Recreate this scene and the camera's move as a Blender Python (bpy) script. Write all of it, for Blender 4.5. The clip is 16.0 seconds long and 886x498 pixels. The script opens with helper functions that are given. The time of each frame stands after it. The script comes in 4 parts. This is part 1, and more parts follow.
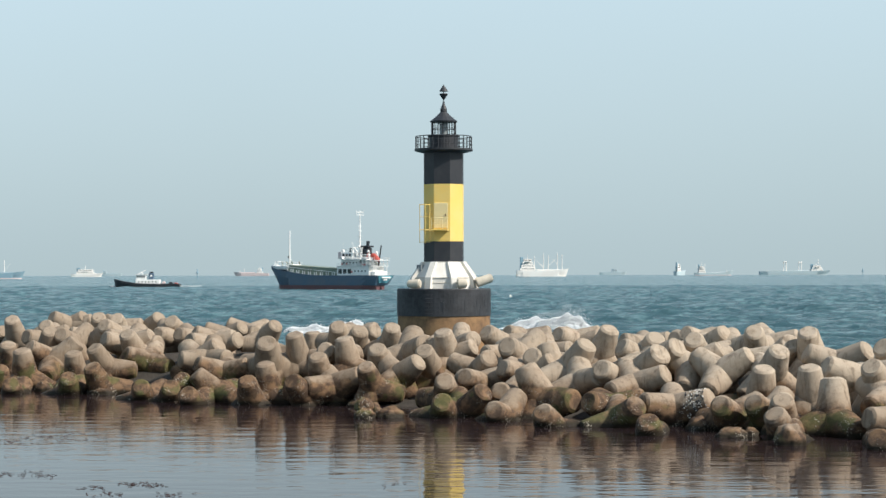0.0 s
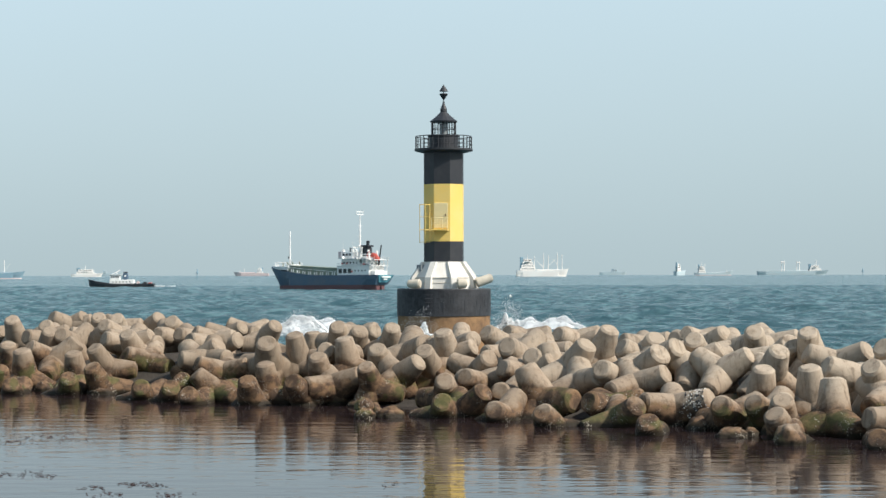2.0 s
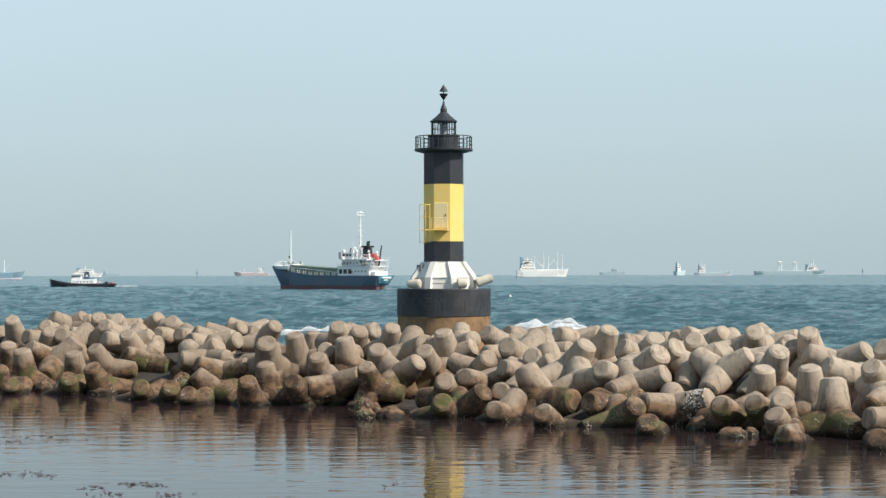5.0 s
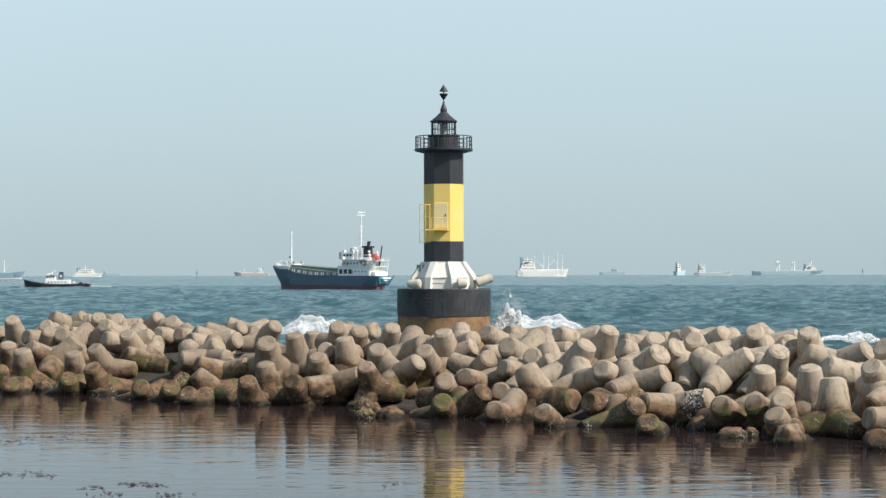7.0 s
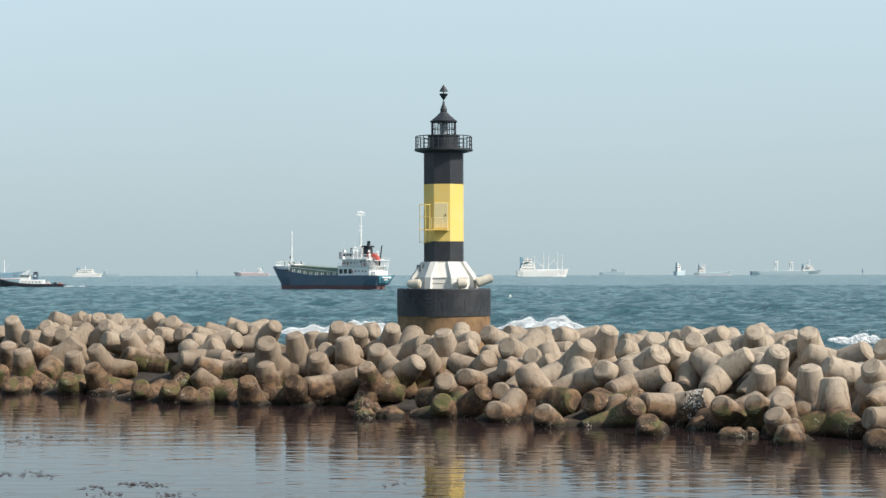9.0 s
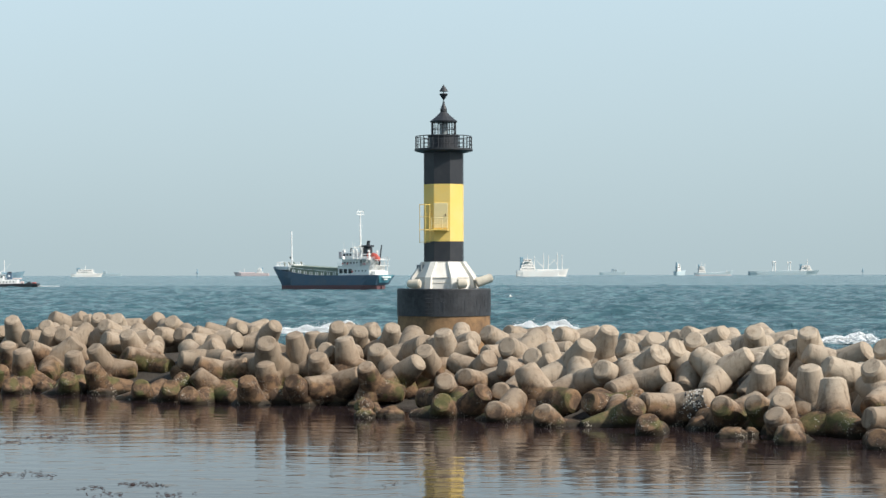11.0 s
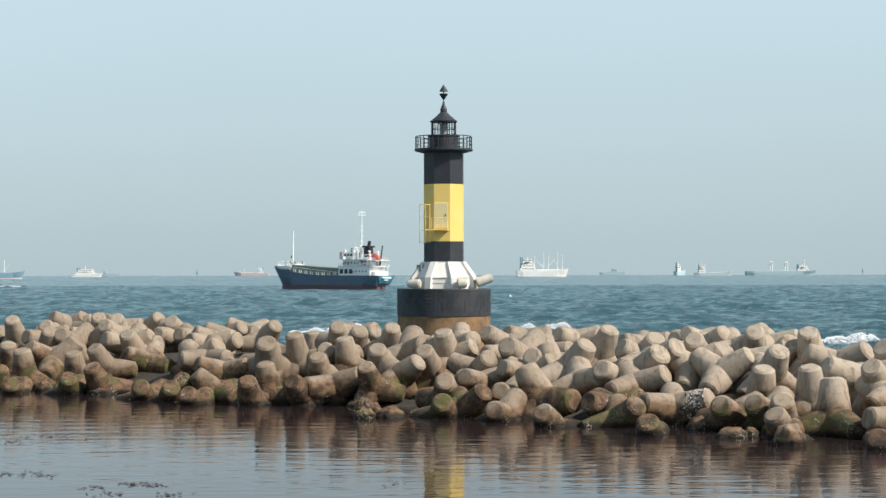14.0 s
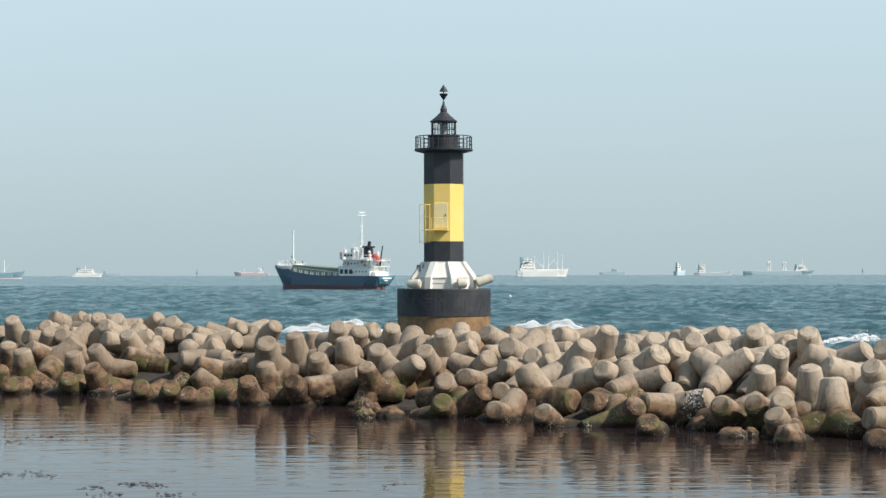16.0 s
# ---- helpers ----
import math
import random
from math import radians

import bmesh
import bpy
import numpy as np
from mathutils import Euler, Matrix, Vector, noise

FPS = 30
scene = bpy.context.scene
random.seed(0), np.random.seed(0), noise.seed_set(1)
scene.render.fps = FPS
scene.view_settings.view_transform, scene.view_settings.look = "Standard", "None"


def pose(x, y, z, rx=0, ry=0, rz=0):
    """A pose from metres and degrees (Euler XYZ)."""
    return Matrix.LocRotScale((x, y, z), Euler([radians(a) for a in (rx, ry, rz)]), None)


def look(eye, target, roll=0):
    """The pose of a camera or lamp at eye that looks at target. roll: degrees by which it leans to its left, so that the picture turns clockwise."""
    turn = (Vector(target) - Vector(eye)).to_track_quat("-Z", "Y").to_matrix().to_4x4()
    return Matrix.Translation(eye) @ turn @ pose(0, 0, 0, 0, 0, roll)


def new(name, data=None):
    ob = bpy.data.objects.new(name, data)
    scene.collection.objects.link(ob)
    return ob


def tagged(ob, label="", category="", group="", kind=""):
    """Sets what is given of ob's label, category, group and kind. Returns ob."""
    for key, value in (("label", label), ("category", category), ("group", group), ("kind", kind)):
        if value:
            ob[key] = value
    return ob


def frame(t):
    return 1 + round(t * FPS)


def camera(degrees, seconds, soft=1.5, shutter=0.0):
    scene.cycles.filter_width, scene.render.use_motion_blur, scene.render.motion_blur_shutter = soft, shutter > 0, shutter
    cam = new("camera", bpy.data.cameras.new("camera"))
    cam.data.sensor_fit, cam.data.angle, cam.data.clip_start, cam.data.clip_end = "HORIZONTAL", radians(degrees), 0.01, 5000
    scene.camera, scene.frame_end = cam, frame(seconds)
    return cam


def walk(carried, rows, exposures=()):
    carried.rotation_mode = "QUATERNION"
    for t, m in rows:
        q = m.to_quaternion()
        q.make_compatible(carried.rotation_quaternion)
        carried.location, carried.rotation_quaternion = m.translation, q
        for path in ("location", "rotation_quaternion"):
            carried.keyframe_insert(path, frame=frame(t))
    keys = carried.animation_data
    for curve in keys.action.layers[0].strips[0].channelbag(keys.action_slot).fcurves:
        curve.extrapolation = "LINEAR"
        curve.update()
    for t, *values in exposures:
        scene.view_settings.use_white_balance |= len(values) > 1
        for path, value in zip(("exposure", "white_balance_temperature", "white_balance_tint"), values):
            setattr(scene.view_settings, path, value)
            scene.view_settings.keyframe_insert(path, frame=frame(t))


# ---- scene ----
EYE = Vector((0.0, 0.0, 6.8))
cam = camera(26.73, 16.0, soft=1.5)
VIEW = look(EYE, (0.0, 1000.0, 19.5), -0.09)
walk(cam, [(0.0, VIEW), (16.0, VIEW)], exposures=[(0.0, 0.0), (16.0, 0.0)])

# ---- light: hazy daylight, the sun high on the right behind the camera ----
SUN_TURN, SUN_UP = radians(64), radians(43)
sun_way = Vector((math.sin(SUN_TURN) * math.cos(SUN_UP), -math.cos(SUN_TURN) * math.cos(SUN_UP), math.sin(SUN_UP)))
lamp = bpy.data.lights.new("sun", "SUN")
lamp.energy, lamp.angle, lamp.color = 5.3, radians(1.2), (1.0, 0.95, 0.87)
sun = new("sun", lamp)
sun.matrix_world = look(sun_way * 200, (0, 0, 0))

world = bpy.data.worlds.new("world")
scene.world = world
world.use_nodes = True
wt = world.node_tree
wt.nodes.clear()
w_out = wt.nodes.new("ShaderNodeOutputWorld")
w_bg = wt.nodes.new("ShaderNodeBackground")
w_sky = wt.nodes.new("ShaderNodeTexSky")
w_sky.sky_type, w_sky.sun_disc = "NISHITA", False
w_sky.sun_elevation, w_sky.sun_rotation = SUN_UP, math.pi - SUN_TURN
w_sky.dust_density, w_sky.air_density, w_sky.ozone_density = 4.0, 1.0, 1.0
w_mix = wt.nodes.new("ShaderNodeMix")
w_mix.data_type = "RGBA"
w_mix.inputs[0].default_value = 0.8
w_tex = wt.nodes.new("ShaderNodeTexCoord")
w_sep = wt.nodes.new("ShaderNodeSeparateXYZ")
w_ramp = wt.nodes.new("ShaderNodeValToRGB")
w_ramp.color_ramp.elements[1].color = (1.6, 2.7, 4.3, 1)
w_ramp.color_ramp.elements.new(0.4).color = (3.6, 5.2, 6.6, 1)
w_ramp.color_ramp.elements[0].position, w_ramp.color_ramp.elements[0].color = 0.0, (5.5, 6.9, 7.35, 1)
w_ramp.color_ramp.elements.new(0.16).color = (6.75, 8.65, 9.6, 1)
wt.links.new(w_tex.outputs["Generated"], w_sep.inputs[0])
w_haze = wt.nodes.new("ShaderNodeTexNoise")
w_haze.inputs["Scale"].default_value, w_haze.inputs["Detail"].default_value = 3.0, 3.0
w_soft = wt.nodes.new("ShaderNodeMath")
w_soft.operation = "MULTIPLY_ADD"
w_soft.inputs[1].default_value = 0.07
w_lift = wt.nodes.new("ShaderNodeMath")
w_lift.operation = "SUBTRACT"
w_lift.inputs[1].default_value = 0.035
wt.links.new(w_tex.outputs["Generated"], w_haze.inputs["Vector"])
wt.links.new(w_haze.outputs["Fac"], w_soft.inputs[0])
wt.links.new(w_sep.outputs["Z"], w_soft.inputs[2])
wt.links.new(w_soft.outputs[0], w_lift.inputs[0])
wt.links.new(w_lift.outputs[0], w_ramp.inputs[0])
wt.links.new(w_sky.outputs[0], w_mix.inputs["A"])
wt.links.new(w_ramp.outputs[0], w_mix.inputs["B"])
wt.links.new(w_mix.outputs["Result"], w_bg.inputs[0])
wt.links.new(w_bg.outputs[0], w_out.inputs[0])
w_bg.inputs[1].default_value = 0.1


# ---- materials ----
def nodes_of(name):
    m = bpy.data.materials.new(name)
    m.use_nodes = True
    t = m.node_tree
    return m, t, t.nodes["Principled BSDF"]


def add(t, kind, **values):
    n = t.nodes.new(kind)
    for key, value in values.items():
        n.inputs[key].default_value = value
    return n


def blend(t, factor, a, b):
    n = t.nodes.new("ShaderNodeMix")
    n.data_type = "RGBA"
    for socket, value in ((n.inputs[0], factor), (n.inputs["A"], a), (n.inputs["B"], b)):
        if isinstance(value, bpy.types.NodeSocket):
            t.links.new(value, socket)
        elif socket == n.inputs[0]:
            socket.default_value = value
        else:
            socket.default_value = (*value[:3], 1)
    return n.outputs["Result"]


def ramp(t, value, low, high, a=0.0, b=1.0):
    n = t.nodes.new("ShaderNodeMapRange")
    n.interpolation_type = "SMOOTHSTEP"
    t.links.new(value, n.inputs[0])
    for i, v in enumerate((low, high, a, b)):
        n.inputs[i + 1].default_value = v
    return n.outputs[0]


def math2(t, what, a, b):
    n = t.nodes.new("ShaderNodeMath")
    n.operation = what
    for socket, value in ((n.inputs[0], a), (n.inputs[1], b)):
        if isinstance(value, bpy.types.NodeSocket):
            t.links.new(value, socket)
        else:
            socket.default_value = value
    return n.outputs[0]


def grain(t, scale, detail=5.0, rough=0.6, where=None):
    n = add(t, "ShaderNodeTexNoise", Scale=scale, Detail=detail, Roughness=rough)
    if where is None:
        where = t.nodes.new("ShaderNodeTexCoord").outputs["Object"]
    t.links.new(where, n.inputs["Vector"])
    return n.outputs["Fac"]


def painted(name, colour, worn=None, rough=0.45, metal=0.0, fine=14.0, coarse=1.2, wear=0.35, bump=0.15, dist=0.02):
    """Paint or bare stuff with two scales of stain and a fine relief."""
    m, t, b = nodes_of(name)
    worn = worn or tuple(c * 0.72 for c in colour)
    big, small = grain(t, coarse), grain(t, fine, 6)
    f = math2(t, "MULTIPLY", ramp(t, big, 0.35, 0.75), wear)
    c = blend(t, f, colour, worn)
    c = blend(t, math2(t, "MULTIPLY", ramp(t, small, 0.45, 0.8), wear * 0.6), c, tuple(x * 0.85 for x in worn))
    t.links.new(c, b.inputs["Base Color"])
    t.links.new(ramp(t, small, 0.3, 0.7, rough - 0.08, rough + 0.12), b.inputs["Roughness"])
    b.inputs["Metallic"].default_value = metal
    n = add(t, "ShaderNodeBump", Strength=bump, Distance=dist)
    t.links.new(small, n.inputs["Height"])
    t.links.new(n.outputs[0], b.inputs["Normal"])
    return m


def tetrapod_concrete():
    """Sea-worn buff concrete: stained, algae and barnacles in the tidal zone."""
    m, t, b = nodes_of("tetrapod_concrete")
    place = t.nodes.new("ShaderNodeNewGeometry").outputs["Position"]
    own = t.nodes.new("ShaderNodeObjectInfo").outputs["Random"]
    sep = t.nodes.new("ShaderNodeSeparateXYZ")
    t.links.new(place, sep.inputs[0])
    z = sep.outputs["Z"]
    big, mid, fine = grain(t, 0.7, 4, where=place), grain(t, 3.2, 6, where=place), grain(t, 26, 5, where=place)
    c = blend(t, own, (0.49, 0.402, 0.312), (0.31, 0.248, 0.188))
    c = blend(t, math2(t, "MULTIPLY", ramp(t, mid, 0.46, 0.72), 0.6), c, (0.27, 0.19, 0.12))
    c = blend(t, math2(t, "MULTIPLY", ramp(t, fine, 0.45, 0.72), 0.5), c, (0.19, 0.145, 0.10))
    c = blend(t, math2(t, "MULTIPLY", ramp(t, big, 0.5, 0.75), 0.35), c, (0.50, 0.415, 0.315))
    # browner towards the left end of the run, paler towards the right
    run = t.nodes.new("ShaderNodeVectorMath")
    run.operation = "DOT_PRODUCT"
    t.links.new(place, run.inputs[0])
    run.inputs[1].default_value = (0.78, -0.626, 0)
    brown_end = ramp(t, math2(t, "ADD", run.outputs["Value"], math2(t, "MULTIPLY", own, 14.0)), -36.0, -66.0)
    c = blend(t, math2(t, "MULTIPLY", brown_end, 0.22), c, (0.215, 0.155, 0.105))
    pale_end = ramp(t, math2(t, "ADD", run.outputs["Value"], math2(t, "MULTIPLY", own, 10.0)), -56.0, -34.0)
    c = blend(t, math2(t, "MULTIPLY", pale_end, 0.4), c, (0.54, 0.45, 0.35))
    fall = add(t, "ShaderNodeMapping", Scale=(3.5, 3.5, 0.45))
    t.links.new(place, fall.inputs["Vector"])
    c = blend(t, math2(t, "MULTIPLY", ramp(t, grain(t, 1.0, 5, 0.65, fall.outputs[0]), 0.5, 0.7), 0.65), c, (0.14, 0.105, 0.075))
    low = blend(t, ramp(t, grain(t, 1.9, 6, 0.7, place), 0.4, 0.62), (0.062, 0.038, 0.026), (0.21, 0.125, 0.07))
    # tidal zone: brown film, then green weed and white barnacles
    zz = math2(t, "ADD", z, math2(t, "ADD", math2(t, "MULTIPLY", math2(t, "SUBTRACT", big, 0.5), 2.2), math2(t, "ADD", math2(t, "MULTIPLY", pale_end, 0.55), math2(t, "MULTIPLY", math2(t, "SUBTRACT", own, 0.5), 0.9))))
    c = blend(t, math2(t, "MULTIPLY", ramp(t, zz, 2.9, 1.9), 0.4), c, (0.20, 0.13, 0.08))
    c = blend(t, math2(t, "MULTIPLY", ramp(t, zz, 1.95, 1.45), 0.92), c, low)
    weed = math2(t, "MULTIPLY", ramp(t, zz, 1.7, 1.1), ramp(t, grain(t, 0.8, 4, 0.5, place), 0.52, 0.62))
    c = blend(t, math2(t, "MULTIPLY", weed, 0.6), c, (0.09, 0.105, 0.035))
    c = blend(t, ramp(t, math2(t, "ADD", z, math2(t, "MULTIPLY", mid, 0.3)), 0.5, 0.25), c, (0.032, 0.026, 0.018))
    cell = add(t, "ShaderNodeTexVoronoi", Scale=11.0)
    t.links.new(place, cell.inputs["Vector"])
    shell = math2(t, "MULTIPLY", ramp(t, cell.outputs["Distance"], 0.34, 0.2), ramp(t, zz, 1.7, 0.9))
    shell = math2(t, "MULTIPLY", shell, ramp(t, grain(t, 1.3, 3, where=place), 0.52, 0.6))
    c = blend(t, math2(t, "MULTIPLY", shell, 0.8), c, (0.62, 0.56, 0.46))
    t.links.new(c, b.inputs["Base Color"])
    t.links.new(ramp(t, z, 0.2, 1.0, 0.6, 0.9), b.inputs["Roughness"])
    b.inputs["Specular IOR Level"].default_value = 0.15
    h = math2(t, "ADD", math2(t, "MULTIPLY", mid, 1.2), math2(t, "ADD", math2(t, "MULTIPLY", fine, 0.35), math2(t, "MULTIPLY", shell, 0.8)))
    n = add(t, "ShaderNodeBump", Strength=0.75, Distance=0.07)
    t.links.new(h, n.inputs["Height"])
    t.links.new(n.outputs[0], b.inputs["Normal"])
    return m


# the breakwater runs along U; N points from it to the open sea
U, N, FOOT = Vector((0.78, -0.626, 0)), Vector((0.626, 0.78, 0)), Vector((0, 85.6, 0))


def sea_water():
    m, t, b = nodes_of("sea_water")
    place = t.nodes.new("ShaderNodeTexCoord").outputs["Object"]
    dot = t.nodes.new("ShaderNodeVectorMath")
    dot.operation = "DOT_PRODUCT"
    t.links.new(place, dot.inputs[0])
    dot.inputs[1].default_value = N
    out = ramp(t, math2(t, "SUBTRACT", dot.outputs["Value"], FOOT.dot(N)), 6.0, 18.0)

    def stretched(sx, sy, scale, detail, rough=0.55):
        mp = add(t, "ShaderNodeMapping", Scale=(sx, sy, 1.0))
        t.links.new(place, mp.inputs["Vector"])
        return grain(t, scale, detail, rough, mp.outputs[0])
    # open sea: chop, its pale streaks painted for light on the waves
    chop, patch = stretched(0.45, 1.0, 0.5, 8, 0.68), stretched(0.25, 1.0, 0.012, 4)
    c_out = blend(t, patch, (0.044, 0.104, 0.124), (0.07, 0.15, 0.175))
    c_out = blend(t, ramp(t, chop, 0.48, 0.62), c_out, (0.15, 0.265, 0.29))
    t.links.new(blend(t, out, (0.026, 0.017, 0.018), c_out), b.inputs["Base Color"])
    t.links.new(math2(t, "ADD", 0.03, math2(t, "MULTIPLY", out, 0.12)), b.inputs["Roughness"])
    b.inputs["IOR"].default_value = 1.333
    b.inputs["Specular IOR Level"].default_value = 0.245
    # harbour side: long low ripples in drifting patches
    rip, small = stretched(0.35, 1.0, 0.9, 3, 0.5), stretched(0.5, 1.0, 3.2, 3, 0.5)
    calm = ramp(t, stretched(0.3, 1.0, 0.09, 2), 0.42, 0.6, 0.08, 1.0)
    h_in = math2(t, "ADD", math2(t, "MULTIPLY", rip, 0.027), math2(t, "MULTIPLY", math2(t, "MULTIPLY", small, calm), 0.006))
    h_out = math2(t, "MULTIPLY", chop, 1.5)
    hh = math2(t, "ADD", math2(t, "MULTIPLY", h_in, math2(t, "SUBTRACT", 1.0, out)), math2(t, "MULTIPLY", h_out, out))
    n = add(t, "ShaderNodeBump", Strength=1.0, Distance=1.0)
    t.links.new(hh, n.inputs["Height"])
    t.links.new(n.outputs[0], b.inputs["Normal"])
    return m


def sea_foam():
    """Aerated water: white, and light passes through it."""
    m, t, b = nodes_of("sea_foam")
    t.nodes.remove(b)
    white = blend(t, grain(t, 0.9, 4), (0.97, 0.97, 0.97), (0.90, 0.93, 0.94))
    face, back = t.nodes.new("ShaderNodeBsdfDiffuse"), t.nodes.new("ShaderNodeBsdfTranslucent")
    for n in (face, back):
        t.links.new(white, n.inputs["Color"])
    mix = add(t, "ShaderNodeMixShader", Fac=0.18)
    t.links.new(face.outputs[0], mix.inputs[1])
    t.links.new(back.outputs[0], mix.inputs[2])
    t.links.new(mix.outputs[0], t.nodes["Material Output"].inputs["Surface"])
    return m


CONCRETE = tetrapod_concrete()
WATER = sea_water()
BLACK = painted("black_paint", (0.022, 0.024, 0.03), (0.05, 0.05, 0.052), 0.5, wear=0.6, coarse=0.6)
YELLOW = painted("yellow_paint", (0.86, 0.585, 0.14), (0.82, 0.63, 0.25), 0.5, wear=0.5, coarse=0.5, fine=8)
WHITEWASH = painted("white_painted_concrete", (0.78, 0.75, 0.69), (0.58, 0.53, 0.45), 0.7, wear=0.45, coarse=0.8, bump=0.3)
PALE_CONCRETE = painted("pale_concrete", (0.62, 0.56, 0.46), (0.42, 0.36, 0.28), 0.85, wear=0.6, coarse=1.5, bump=0.4)
RUSTY = painted("rust_stained_concrete", (0.30, 0.17, 0.08), (0.12, 0.07, 0.04), 0.85, wear=0.9, coarse=1.1, bump=0.5)
TARRED = painted("tarred_steel", (0.040, 0.041, 0.046), (0.012, 0.012, 0.014), 0.6, wear=0.9, coarse=0.7, fine=5, bump=0.4)
# core colour kept dark to stand for shade between the tetrapods
GAP_SHADE = painted("core_gap_shade", (0.06, 0.05, 0.04), (0.03, 0.025, 0.02), 0.9, wear=0.8, coarse=0.8, bump=0.8, dist=0.1)
SHIP_WHITE = painted("ship_white_paint", (0.86, 0.86, 0.84), (0.68, 0.62, 0.55), 0.45, wear=0.35, coarse=0.35, fine=3)
# hull blue lightened a little to stand for haze over the water
HULL_BLUE = painted("blue_hull_paint", (0.066, 0.118, 0.18), (0.11, 0.13, 0.16), 0.45, wear=0.7, coarse=0.16, fine=1.5)
HULL_RED = painted("red_boot_paint", (0.15, 0.065, 0.068), (0.10, 0.065, 0.075), 0.6, wear=0.6, coarse=0.2)
HULL_BLACK = painted("black_hull_paint", (0.020, 0.023, 0.030), (0.05, 0.05, 0.05), 0.5, wear=0.5, coarse=0.3)
HULL_TEAL = painted("pale_blue_paint", (0.16, 0.42, 0.50), None, 0.5, wear=0.3)
DECK_GREEN = painted("grey_green_deck_paint", (0.19, 0.25, 0.20), (0.24, 0.19, 0.13), 0.7, wear=0.6, coarse=0.3)
# grey, red and blue of far-off ships and beacons, paled to stand for haze
FAR_GREY = painted("haze_paled_grey_paint", (0.44, 0.54, 0.57), (0.50, 0.55, 0.56), 0.7, wear=0.5, coarse=0.05)
FAR_RED = painted("haze_paled_pink_red_paint", (0.70, 0.55, 0.53), (0.66, 0.58, 0.57), 0.7, wear=0.5, coarse=0.05)
FAR_BLUE = painted("haze_paled_blue_paint", (0.20, 0.34, 0.42), (0.28, 0.37, 0.42), 0.6, wear=0.5, coarse=0.05)
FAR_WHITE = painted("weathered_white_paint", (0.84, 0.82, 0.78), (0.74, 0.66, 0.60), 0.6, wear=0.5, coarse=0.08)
ORANGE = painted("orange_red_boat_paint", (0.50, 0.085, 0.06), None, 0.45)
DARK = painted("dark_glass_and_opening_shade", (0.02, 0.026, 0.03), None, 0.12, wear=0.1)
FOAM = sea_foam()
WEED = painted("brown_seaweed", (0.06, 0.034, 0.032), (0.03, 0.02, 0.02), 0.6)


# ---- mesh helpers ----
def part(name, bm, material, parent=None, label="", smooth=False):
    me = bpy.data.meshes.new(name)
    bm.to_mesh(me)
    bm.free()
    me.materials.append(material)
    if smooth:
        me.shade_smooth()
    ob = new(name, me)
    ob.parent = parent
    return tagged(ob, label)


def box(bm, x, y, z, sx, sy, sz, turn=0.0, bevel=0.0):
    """A box round (x, y) with its foot at z."""
    m = Matrix.Translation((x, y, z + sz / 2)) @ Matrix.Rotation(turn, 4, "Z") @ Matrix.Diagonal((sx, sy, sz, 1))
    vs = bmesh.ops.create_cube(bm, size=1.0, matrix=m)["verts"]
    if bevel:
        es = {e for v in vs for e in v.link_edges}
        bmesh.ops.bevel(bm, geom=list(es), offset=bevel, segments=1, affect="EDGES", clamp_overlap=True)
    return bm


def rod(bm, a, b, r, r2=None, sides=8):
    a, b = Vector(a), Vector(b)
    way = b - a
    m = Matrix.Translation((a + b) / 2) @ way.to_track_quat("Z", "Y").to_matrix().to_4x4()
    bmesh.ops.create_cone(bm, cap_ends=True, segments=sides, radius1=r, radius2=r if r2 is None else r2, depth=way.length, matrix=m)
    return bm


def prism(bm, rings, sides, phase=0.0):
    """Stacked regular rings (radius, z), closed at both ends."""
    loops = [[bm.verts.new((r * math.sin(phase + k * math.tau / sides), -r * math.cos(phase + k * math.tau / sides), z)) for k in range(sides)] for r, z in rings]
    for a, b in zip(loops, loops[1:]):
        for k in range(sides):
            bm.faces.new((a[k], a[(k + 1) % sides], b[(k + 1) % sides], b[k]))
    bm.faces.new(loops[0][::-1])
    bm.faces.new(loops[-1])
    return bm


def ring(bm, r, z, thick, sides=32, phase=0.0):
    """A thin round rail."""
    pts = [Vector((r * math.sin(phase + k * math.tau / sides), -r * math.cos(phase + k * math.tau / sides), z)) for k in range(sides)]
    for a, b in zip(pts, pts[1:] + pts[:1]):
        rod(bm, a, b, thick, sides=6)
    return bm


B = bmesh.new


